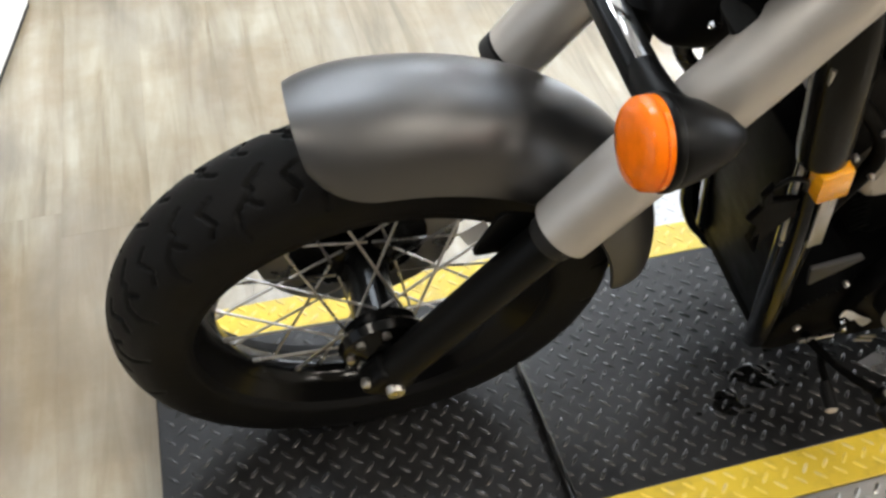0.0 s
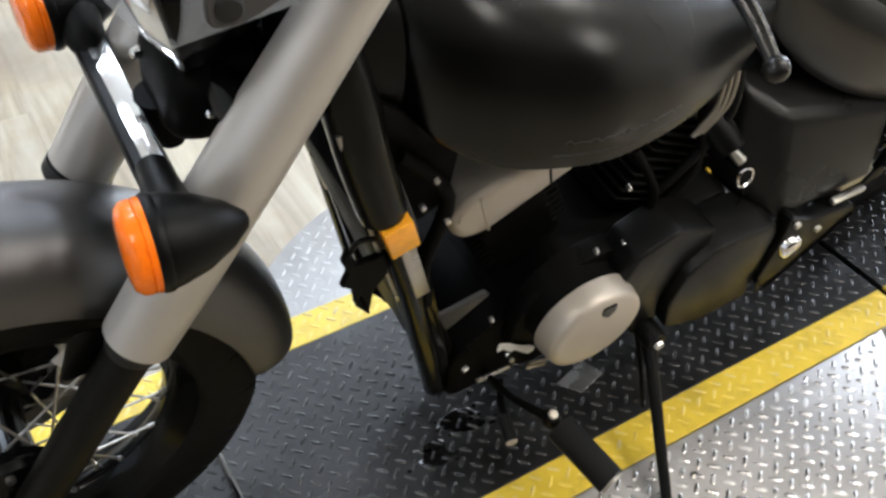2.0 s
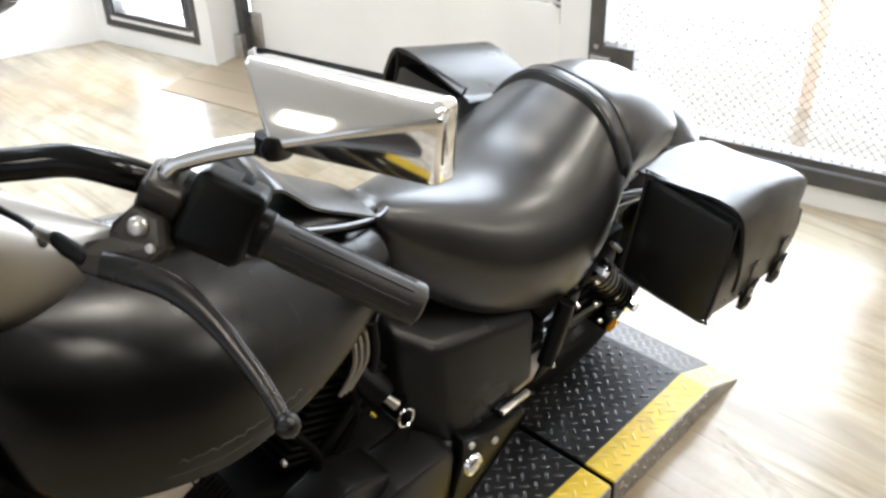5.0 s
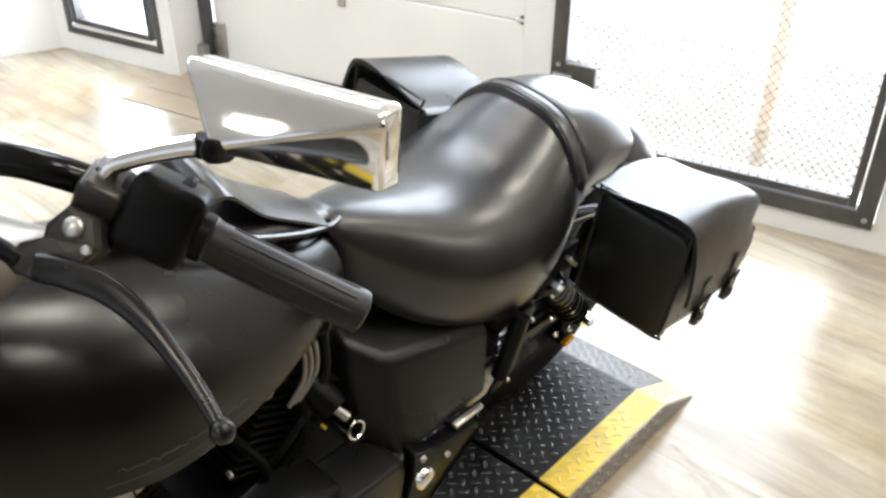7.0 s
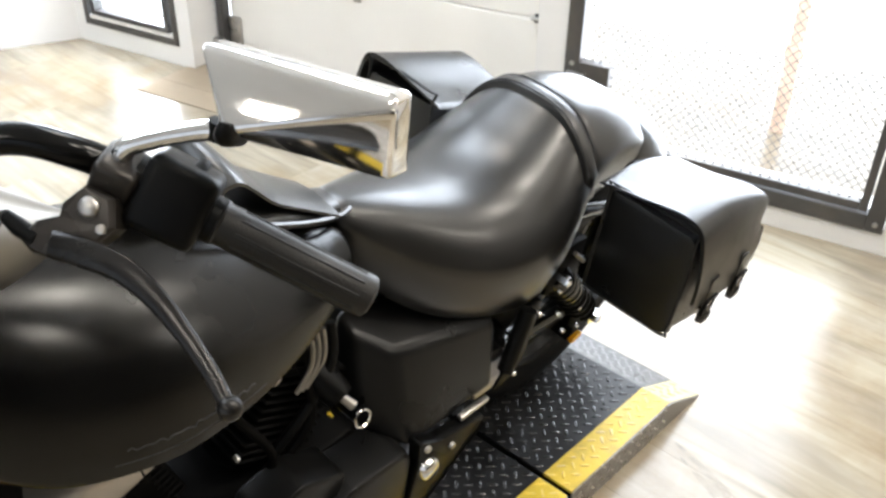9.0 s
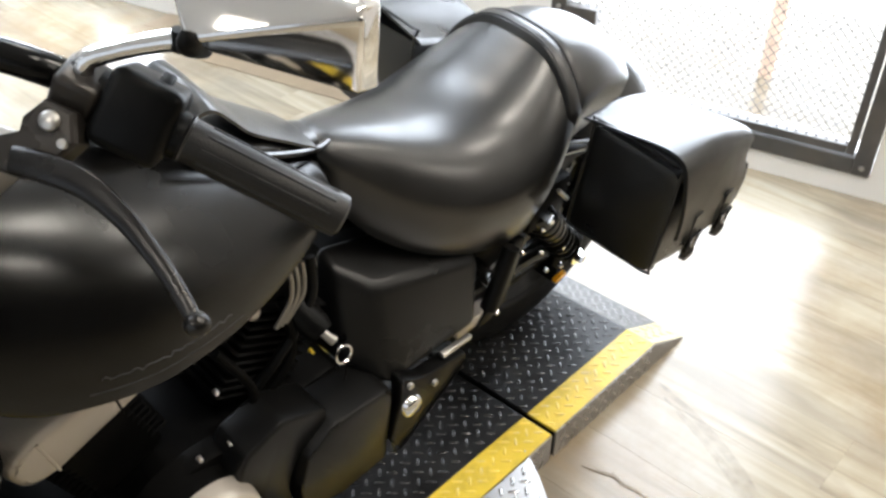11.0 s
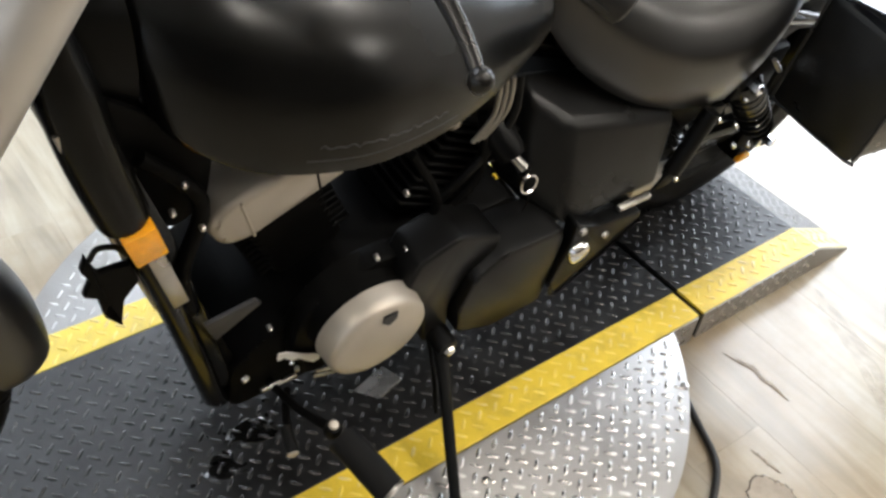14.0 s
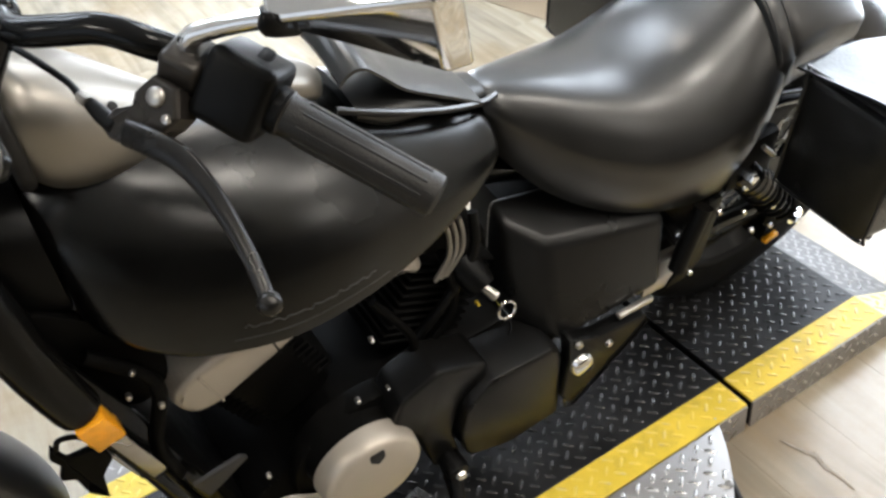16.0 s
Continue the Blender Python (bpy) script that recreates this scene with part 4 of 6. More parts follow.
# headlight between the forks
HL = Vector((0.35, 0, 0.96))
hl = bp("headlight", lathe([(0.0, 0.13), (0.04, 0.12), (0.075, 0.08), (0.092, 0.02), (0.094, 0.0), (0.088, -0.004)], 48, axis_to(HL, (0.97, 0, 0.12))), "black", None, "black headlight bowl")
bp("headlight_glass", lathe([(0.0, -0.022), (0.05, -0.017), (0.088, 0.0), (0.088, 0.004), (0.0, 0.004)], 48, axis_to(HL, (0.97, 0, 0.12))), "chrome", hl, "clear headlight glass")

# clear windscreen held by dark straps
rows = []
for i in range(19):
    u = i / 18
    row = []
    for j in range(21):
        v = -1 + 2 * j / 20
        w = 0.160 * (1 - 0.40 * max(0, u - 0.6) / 0.4 - 0.45 * max(0, 0.2 - u) / 0.2)
        row.append(Vector((0.310 + 0.22 * u + 0.10 * (v * w / 0.16) ** 2, v * w, 0.965 + 0.36 * u - 0.02 * v * v)))
    rows.append(row)
bm = bmesh.new()
gv = [[bm.verts.new(q) for q in r] for r in rows]
for a, b in zip(gv, gv[1:]):
    for j in range(20):
        bm.faces.new((a[j], a[j + 1], b[j + 1], b[j]))
bmesh.ops.recalc_face_normals(bm, faces=bm.faces)
bmesh.ops.solidify(bm, geom=bm.faces[:], thickness=0.003)
ws = bp("windscreen", bm, "screen", None, "clear plastic windscreen")
for s in (-1, 1):
    pl = rounded([(0.308, 1.083), (0.306, 1.050), (0.335, 1.040), (0.405, 1.052), (0.448, 1.080), (0.475, 1.140), (0.500, 1.178), (0.478, 1.195), (0.425, 1.165)], 0.012)
    strap = extrude_profile(pl, -0.003, 0.003, 0.0015, 1)
    bmesh.ops.transform(strap, matrix=Matrix.Translation((0.378, s * 0.172, -0.02)) @ Matrix.Rotation(s * radians(-14), 4, "Z") @ Matrix.Translation((-0.33, 0, 0)), verts=strap.verts[:])
    bp("strap", strap, "strap", ws, "dark grey mounting strap")
    bp("strap_arm", tubed([(0.526, s * 0.128, 1.152), (0.565, s * 0.108, 1.164), (0.605, s * 0.085, 1.152), (0.628, s * 0.078, 1.140)], [0.015, 0.013, 0.012, 0.016], 12, 4, flat=0.4), "satin", ws, "dark mounting arm")
    bp("screw", lathe([(0.0, -0.006), (0.010, -0.004), (0.012, 0.0), (0.012, 0.004)], 16, axis_to((0.373, s * 0.178, 1.043), (0.2, -s, 0))), "seal", ws)
    bp("screw", lathe([(0.0, -0.005), (0.007, -0.003), (0.008, 0.003)], 16, axis_to((0.508, s * 0.139, 1.12), (0.2, -s, 0))), "seal", ws)

# domed instrument housing on top of the tank
spd = bp("instrument_housing", table_loft([(0.584, 0.030, 1.045, 0.975), (0.590, 0.056, 1.066, 0.945), (0.608, 0.071, 1.074, 0.918), (0.640, 0.073, 1.060, 0.900), (0.675, 0.066, 1.036, 0.892), (0.715, 0.050, 1.002, 0.886), (0.755, 0.030, 0.966, 0.884), (0.79, 0.008, 0.936, 0.90)], 6, 48, 2.3), "shell", None, "silver instrument housing on the tank")
bp("reset_knob", lathe([(0.0, -0.010), (0.005, -0.009), (0.0065, -0.005), (0.007, 0.006)], 16, axis_to((0.692, -0.043, 0.996), (-0.2, 0.75, -0.6))), "seal", spd, "black rubber reset knob")
bp("housing_edge", tubed([(0.590, 0.063 * math.cos(a), 1.000 + 0.074 * math.sin(a)) for a in np.linspace(0, 2 * math.pi, 33)], 0.010, 10), "seal", spd, "black rubber edge")

def perch_body(s, face):
    """The cast lever holder: a stepped plate with a long nose for the cable."""
    poly = [(0.641, 0.203, 1.119), (0.656, 0.207, 1.133), (0.671, 0.219, 1.139), (0.677, 0.217, 1.150), (0.694, 0.223, 1.163), (0.704, 0.247, 1.159), (0.695, 0.261, 1.141), (0.683, 0.257, 1.130), (0.656, 0.241, 1.110), (0.643, 0.216, 1.112)]
    poly = [(x + 0.022, y - 0.026, z - 0.038) for x, y, z in poly]
    c = sum((Vector((x, s * y, z)) for x, y, z in poly), Vector()) / len(poly)
    rings = []
    for depth, k in ((0.0045, 0.90), (0.0030, 0.96), (0.0, 1.0), (-0.020, 1.0), (-0.024, 0.95)):
        rings.append([c + (Vector((x, s * y, z)) - c) * k - face * depth for x, y, z in poly])
    bm = loft(rings)
    bmesh.ops.recalc_face_normals(bm, faces=bm.faces)
    return bm


def blade(pts, widths, thick, face):
    """A flat curved lever blade with rounded edges, its broad side across face."""
    pa = smooth_path([Vector(q) for q in pts], 5)
    us = np.linspace(0, len(widths) - 1, len(pa))
    rings = []
    for i, q in enumerate(pa):
        t = (pa[min(i + 1, len(pa) - 1)] - pa[max(i - 1, 0)]).normalized()
        side = face.cross(t).normalized()
        w = float(np.interp(us[i], range(len(widths)), widths))
        rings.append([q + side * w * math.copysign(abs(math.cos(a)) ** 0.7, math.cos(a)) + face * min(thick, w) * math.copysign(abs(math.sin(a)) ** 0.7, math.sin(a)) for a in np.linspace(0, 2 * math.pi, 16, endpoint=False)])
    bm = loft(rings)
    bmesh.ops.recalc_face_normals(bm, faces=bm.faces)
    return bm


# handlebar
def hb(x, y, z):
    """Set a point of the bars: back, in and down from the first guess of their clamp."""
    return (x + 0.014, y - math.copysign(0.020 * min(1.0, abs(y) / 0.2), y), z - 0.030)


bar = bp("handlebar", tubed([hb(*q) for q in ((0.868, -0.388, 1.072), (0.80, -0.30, 1.112), (0.736, -0.212, 1.152), (0.706, -0.187, 1.170), (0.680, -0.158, 1.177), (0.652, -0.130, 1.172), (0.622, -0.100, 1.168), (0.616, -0.06, 1.167), (0.616, 0.06, 1.167), (0.622, 0.100, 1.168),
                             (0.652, 0.130, 1.172), (0.680, 0.158, 1.177), (0.706, 0.187, 1.170), (0.736, 0.212, 1.152), (0.80, 0.30, 1.112), (0.868, 0.388, 1.072))], 0.0140, 20, 6), "black", None, "gloss black pulled-back handlebar")
for s in (-1, 1):
    bp("riser", tubed([(0.555, s * 0.055, 1.02), (0.585, s * 0.053, 1.07), (0.626, s * 0.052, 1.130)], [0.02, 0.018, 0.018], 16, 3), "black", bar)
    bp("riser_clamp", rbox(-0.017, -0.018, -0.016, 0.017, 0.018, 0.015, 0.010, 4, Matrix.Translation((0.630, s * 0.052, 1.137))), "black", bar)
for s in (-1, 1):
    g0, g1 = Vector((0.795, s * 0.260, 1.092)), Vector((0.876, s * 0.374, 1.040))
    gd_ = (g1 - g0).normalized()
    grip = bp("grip", tubed([g0, g0 + gd_ * 0.004, g0 + gd_ * 0.006, g1 - gd_ * 0.002, g1], [0.019, 0.0215, 0.0195, 0.0195, 0.0185], 28), "grip", None, "black rubber grip")
    bp("grip_end", lathe([(0.0, 0.003), (0.014, 0.0025), (0.0175, 0.0), (0.0175, -0.004)], 24, axis_to(g1, gd_)), "grip", grip, "rubber grip end")
    for r in range(9):
        a = r * 2 * math.pi / 9
        side = gd_.orthogonal().normalized()
        off = Matrix.Rotation(a, 3, gd_) @ side * 0.0190
        bp("grip_rib", tubed([g0 + gd_ * 0.02 + off, g1 - gd_ * 0.012 + off], 0.0016, 6), "grip", grip)
    sw = bp("switch_housing", rbox(-0.031, -0.033, -0.034, 0.031, 0.036, 0.028, 0.010, 3, axis_to(g0 - gd_ * 0.034, gd_) @ Matrix.Rotation(0.5 * s, 4, "Z")), "satin", None, "black switch housing")
    bp("switch_button", rbox(-0.010, -0.008, -0.006, 0.010, 0.008, 0.006, 0.003, 2, axis_to(g0 - gd_ * 0.03 + Vector((0.018, 0, 0.027)), gd_)), "satin" if s < 0 else "red", sw, "switch button")
    bp("collar", tubed([g0 - gd_ * 0.006, g0 + gd_ * 0.002], 0.0215, 24), "satin", sw, "dark collar")
    face = Vector((0.675, -s * 0.396, -0.623)).normalized()      # the casting and its lever lie across this
    perch_bm = perch_body(s, face)
    perch = bp("lever_perch", perch_bm, "perch", None, "grey cast lever perch", smooth=False)
    bp("perch_clamp", rbox(-0.022, -0.022, -0.022, 0.022, 0.022, 0.016, 0.007, 3, axis_to(g0 - gd_ * 0.080 + Vector((-0.006, 0, 0)), gd_)), "perch", perch, "grey cast clamp")
    bp("perch_bolt", lathe([(0.0, -0.003), (0.0065, -0.0028), (0.0088, -0.001), (0.0092, 0.001), (0.0092, 0.006)], 20, axis_to(Vector((0.711, s * 0.210, 1.112)) - face * 0.006, face)), "steel", perch, "bright pivot bolt")
    bp("adjuster", tubed([(0.663, s * 0.156, 1.091), (0.667, s * 0.170, 1.086), (0.672, s * 0.189, 1.083)], [0.006, 0.008, 0.007], 12), "satin", perch, "cable adjuster wheel")
    bp("perch_screw", lathe([(0.0, -0.003), (0.004, -0.002), (0.0045, 0.004)], 10, axis_to(Vector((0.710, s * 0.228, 1.101)) - face * 0.005, face)), "steel", perch)
    bp("clamp_band", tubed([g0 - gd_ * 0.075, g0 - gd_ * 0.064], 0.0235, 20), "satin", perch)
    # lever
    lv = [(0.676, s * 0.205, 1.087), (0.688, s * 0.231, 1.090), (0.702, s * 0.266, 1.089), (0.709, s * 0.302, 1.080), (0.711, s * 0.334, 1.068), (0.711, s * 0.367, 1.054), (0.708, s * 0.399, 1.038)]
    lever = bp("lever", blade(lv, [0.0115, 0.0125, 0.0115, 0.0095, 0.0080, 0.0068, 0.0058], 0.0052, face), "lever", perch, "dark grey hand lever")
    bp("lever_ball", lathe([(0.0, -0.0105), (0.006, -0.009), (0.0095, -0.0045), (0.0105, 0.0), (0.0095, 0.0045), (0.006, 0.009), (0.0, 0.0105)], 18, Matrix.Translation(lv[-1])), "lever", perch, "grey lever ball")
# clutch cable
bp("clutch_cable", tubed([(0.660, -0.132, 1.083), (0.656, -0.09, 1.078), (0.625, -0.01, 1.084), (0.599, 0.06, 1.068), (0.576, 0.10, 1.046), (0.549, 0.12, 0.998), (0.533, 0.11, 0.95), (0.50, 0.09, 0.88)], 0.0036, 8, 6), "satin", None, "black clutch cable")
bp("cable_ferrule", tubed([(0.663, -0.158, 1.0915), (0.6605, -0.132, 1.0835), (0.660, -0.129, 1.0825)], [0.0062, 0.0055, 0.004], 12), "steel", None, "bright cable ferrule")
for k_, yy in ((0, 0.06), (1, 0.09), (2, -0.05)):
    bp("brake_hose", tubed([(0.68, 0.22 - 0.02 * k_, 1.14), (0.60, 0.14, 1.11 - 0.02 * k_), (0.52, yy, 1.06), (0.47, yy * 0.6, 0.98), (0.44, yy * 0.5, 0.9)], 0.0042, 8, 5), "satin")
bp("reservoir", rbox(-0.03, -0.028, -0.02, 0.03, 0.028, 0.02, 0.008, 3, Matrix.Translation((0.697, 0.212, 1.140)) @ Matrix.Rotation(-0.6, 4, "Z")), "satin", None, "black brake fluid reservoir")

# mirrors: faceted chrome backs
for s in (-1, 1):
    f = lambda x, y, z: Vector((x, s * -y, z))
    tl, tr, br, bl = f(0.806, -0.222, 1.241), f(0.884, -0.362, 1.238), f(0.905, -0.351, 1.141), f(0.812, -0.259, 1.171)
    r0, r1 = f(0.788, -0.278, 1.191), f(0.882, -0.377, 1.231)
    bm = bmesh.new()
    back = Vector((0.028, 0, -0.004))
    V = [bm.verts.new(q) for q in (tl, tr, r1, r0, br, bl)]
    B = [bm.verts.new(q + back) for q in (tl, tr, br, bl)]
    for fc in ((V[0], V[1], V[2], V[3]), (V[3], V[2], V[4], V[5]), (B[0], B[3], B[2], B[1]), (V[0], B[0], B[1], V[1]), (V[4], B[2], B[3], V[5])):
        bm.faces.new(fc)
    bm.faces.new((V[1], B[1], B[2], V[4], V[2]))
    bm.faces.new((V[0], V[3], V[5], B[3], B[0]))
    bmesh.ops.recalc_face_normals(bm, faces=bm.faces)
    bmesh.ops.bevel(bm, geom=bm.edges[:], offset=0.0065, segments=4, affect="EDGES", profile=0.5)
    mi = bp("mirror", bm, "chrome", None, "faceted chrome rear-view mirror")
    bp("mirror_stem", tubed([f(0.744, -0.198, 1.118), f(0.750, -0.200, 1.148), f(0.768, -0.218, 1.162), f(0.790, -0.242, 1.174), f(0.802, -0.256, 1.179)], [0.011, 0.0095, 0.0085, 0.0085, 0.0095], 14, 4), "chrome", mi, "chrome mirror stem")
    bp("mirror_joint", lathe([(0.0, -0.009), (0.010, -0.008), (0.010, 0.008), (0.0, 0.009)], 16, axis_to(f(0.802, -0.258, 1.180), (0.2, 0, 1))), "satin", mi)
    bp("mirror_edge", tubed([r0 + Vector((0.004, 0, 0.010)), r0 + Vector((0.004, 0, -0.002)), bl + Vector((0.008, 0, -0.004))], [0.004, 0.009, 0.008], 10, 3), "satin", mi, "dark mirror foot")

# tank
TANK = [(0.564, 0.028, 0.905, 0.858), (0.571, 0.078, 0.925, 0.803), (0.592, 0.118, 0.938, 0.756), (0.638, 0.154, 0.945, 0.726), (0.693, 0.178, 0.941, 0.71), (0.786, 0.197, 0.922, 0.701), (0.887, 0.1872, 0.894, 0.697), (0.98, 0.1599, 0.858, 0.6918), (1.063, 0.1268, 0.818, 0.6942), (1.13, 0.0955, 0.785, 0.704), (1.165, 0.0702, 0.77, 0.722), (1.178, 0.0195, 0.76, 0.74)]
TN, TS = 1.72, 0.05                                     # fullness of the section, height of its widest line
tank = bp("fuel_tank", table_loft(TANK, 6, 96, TN, TS), "tank", None, "satin black teardrop fuel tank")


def on_tank(row, deg, out=0.0):
    x, w, zt, zb = row
    zc = zb + (zt - zb) * TS
    a = radians(deg)
    y = -(w + out) * abs(math.cos(a)) ** (2 / TN)
    h = (zt - zc) if math.sin(a) > 0 else (zc - zb + out)
    return (x, y, zc + h * math.copysign(abs(math.sin(a)) ** (2 / TN), math.sin(a)))


bp("tank_seam", tubed([on_tank(TANK[1], 40), on_tank(TANK[1], -5)] + [on_tank(r, d, 0.001) for r, d in zip(TANK[2:9], (-42, -52, -56, -58, -60, -62, -64))], 0.006, 8, 6), "tank", tank)
# badge on the tank side, illegible: one low raised squiggle with a bar under it
def tank_line(x0, x1, deg, amp, n):
    fine = [(a.x, a.y, a.z, b.y) for a, b in zip(smooth_path([Vector(r[:3]) for r in TANK], 6), smooth_path([Vector((r[0], r[3], 0)) for r in TANK], 6))]
    pts = []
    for i in range(n):
        bx = x0 + (x1 - x0) * i / (n - 1)
        row = [bx] + [float(np.interp(bx, [r[0] for r in fine], [r[k] for r in fine])) for k in (1, 2, 3)]
        pts.append(on_tank(row, deg + amp * math.sin(i * 1.9) * (0.55 + 0.45 * math.sin(0.8 * i + 1.0)), 0.0002))
    return pts


bp("badge_script", tubed(tank_line(0.730, 0.905, 12, 1.0, 36), 0.0009, 6), "plateDull", tank, "low grey raised script")
bp("badge_bar", tubed(tank_line(0.715, 0.925, 7, 0.0, 16), 0.0007, 6), "plateDull", tank)
# tank top strip and filler
flap = []
for x, z, tilt in smooth_path([Vector(q) for q in ((1.150, 0.800, 0.0), (1.105, 0.829, 0.0), (1.037, 0.872, 0.004), (1.004, 0.905, 0.010), (0.980, 0.928, 0.016), (0.960, 0.930, 0.018), (0.945, 0.918, 0.016))], 4):
    top = [(x, y, z + tilt * (y + 0.05) / 0.1 + 0.006 * (1 - (y / 0.05) ** 2)) for y in np.linspace(-0.05, 0.05, 9)]
    flap.append(top + [(a, b, c - 0.005) for a, b, c in top[::-1]])
fl = bp("tank_flap", loft(flap), "leather", tank, "black leather flap standing off the tank")
bp("tank_strap", table_loft([(0.96, 0.055, 0.884, 0.850), (1.0, 0.06, 0.868, 0.825), (1.06, 0.055, 0.850, 0.81), (1.12, 0.04, 0.815, 0.785), (1.17, 0.03, 0.80, 0.77)], 4, 28, 2.6), "leather", tank, "black leather tank strap")
bp("strap_edge", tubed([(0.93, -0.062, 0.895), (1.0, -0.066, 0.862), (1.08, -0.06, 0.825), (1.15, -0.045, 0.795), (1.185, -0.03, 0.785)], 0.005, 8, 4), "leather", tank)

# seat: rider saddle and passenger pad
def seat_ring(x, w, zt, ze, crown, lip):
    """Across the seat: a domed top that rolls over the edge and tucks under."""
    out = []
    side = zt - crown - ze
    for j in range(17):
        v = -1 + 2 * j / 16
        out.append((x, v * w * 0.955, zt - (crown + 0.10 * side) * abs(v) ** 2.9))
    right = [(x, w * 0.985, zt - crown - side * 0.17), (x, w, zt - crown - side * 0.28), (x, w * 0.985, ze + 0.40 * side), (x, w * 0.945, ze + 0.16 * side), (x, w * 0.90, ze - 0.004), (x, w * 0.86, ze - 0.012), (x, w * 0.7, ze + lip)]
    left = [(a, -b, c) for a, b, c in right][::-1]
    return out + right + left


def seat_loft(rows, steps=5):
    pa = smooth_path([Vector(r[:3]) for r in rows], steps)
    pb = smooth_path([Vector((r[3], r[4], r[5])) for r in rows], steps)
    return loft([seat_ring(a.x, a.y, a.z, b.x, b.y, b.z) for a, b in zip(pa, pb)])


seat = bp("seat", seat_loft([(1.165, 0.035, 0.785, 0.725, 0.012, 0.01), (1.19, 0.062, 0.790, 0.685, 0.03, 0.01), (1.25, 0.100, 0.778, 0.615, 0.06, 0.01), (1.33, 0.143, 0.756, 0.562, 0.075, 0.01), (1.42, 0.174, 0.738, 0.530, 0.08, 0.01),
                             (1.51, 0.188, 0.745, 0.515, 0.08, 0.01), (1.59, 0.180, 0.780, 0.515, 0.085, 0.01), (1.645, 0.160, 0.808, 0.535, 0.085, 0.01), (1.675, 0.145, 0.815, 0.565, 0.08, 0.01)]), "leather", None, "black leather saddle with welted seam")
pad = bp("passenger_pad", seat_loft([(1.672, 0.138, 0.800, 0.640, 0.07, 0.01), (1.69, 0.142, 0.812, 0.64, 0.065, 0.01), (1.76, 0.135, 0.802, 0.635, 0.05, 0.01), (1.84, 0.125, 0.775, 0.63, 0.045, 0.01), (1.89, 0.11, 0.745, 0.63, 0.04, 0.01), (1.905, 0.06, 0.71, 0.645, 0.02, 0.01)]), "leather", None, "black leather passenger pad")
band = []
for dx, up in ((1.636, 0.001), (1.638, 0.007), (1.643, 0.009), (1.655, 0.010), (1.669, 0.009), (1.674, 0.006), (1.676, 0.001)):
    arc = [(dx, v * (0.150 + up) * 0.955, 0.812 + up - 0.100 * abs(v) ** 2.9) for v in np.linspace(-1, 1, 21)]
    arc = [(dx, -0.146 - up, 0.672)] + arc + [(dx, 0.146 + up, 0.672)]
    band.append(arc + [(a, b * 0.94, c - 0.014) for a, b, c in arc[::-1]])
bp("seat_band", loft(band), "leather", seat, "raised leather band across the seat")
for dx in (1.6415, 1.6705):
    bp("welt", tubed([(dx, v * 0.158 * 0.955, 0.8215 - 0.100 * abs(v) ** 2.9) for v in np.linspace(-1, 1, 19)], 0.0016, 6, 2), "leather", seat, "stitched leather welt")

# rear fender and wheel
wheel("rear_wheel", RX, 0.345, 0.100, 0.215, bike, 36, True)
fender(radians(128), radians(14), RX + Vector((0.0, 0, 0.02)), 0.375, 0.114, 0.10, 0.005, "rear_fender", "tank", "satin black rear fender")
for s in (-1, 1):
    bp("fender_rail", tubed([(1.40, s * 0.118, 0.60), (1.52, s * 0.125, 0.62), (1.66, s * 0.125, 0.62), (1.80, s * 0.12, 0.575)], [0.018, 0.018, 0.018, 0.014], 12, 4), "black", None, "black fender rail")

# twin shocks
for s in (-1, 1):
    a, b = Vector((1.595, s * 0.155, 0.535)), Vector((1.775, s * 0.155, 0.335))
    d = (b - a)
    sh = bp("shock", tubed([a, a + d * 0.02, a + d * 0.45, a + d * 0.47, b], [0.030, 0.032, 0.032, 0.018, 0.018], 24), "black", None, "black rear shock absorber")
    coil = []
    for i in range(121):
        t = i / 120
        q = a + d * (0.10 + 0.82 * t)
        sd = d.normalized().orthogonal().normalized()
        coil.append(q + Matrix.Rotation(t * 2 * math.pi * 8, 3, d.normalized()) @ sd * 0.030)
    bp("spring", tubed(coil, 0.0045, 6), "satin", sh, "black coil spring")
    for q in (a, b):
        bp("shock_bolt", lathe([(0.0, -0.016), (0.009, -0.014), (0.011, -0.008), (0.011, 0.01)], 6, axis_to(q + Vector((0, s * 0.03, 0)), (0, -s, 0))), "chrome", sh, "chrome bolt")
    # swingarm
    bp("swingarm", tubed([(1.20, s * 0.115, 0.30), (1.35, s * 0.118, 0.31), (1.55, s * 0.122, 0.325), (1.80, s * 0.120, 0.335)], [0.026, 0.026, 0.024, 0.02], 14, 3), "engine", None, "black swingarm")
    bp("axle_plate", rbox(1.70, s * 0.128 - 0.008, 0.30, 1.84, s * 0.128 + 0.008, 0.365, 0.008, 2), "engine")
    bp("axle_nut", lathe([(0.0, -0.014), (0.012, -0.012), (0.016, -0.006), (0.016, 0.004)], 6, axis_to((1.765, s * 0.148, 0.335), (0, -s, 0))), "chrome", None, "chrome axle nut")
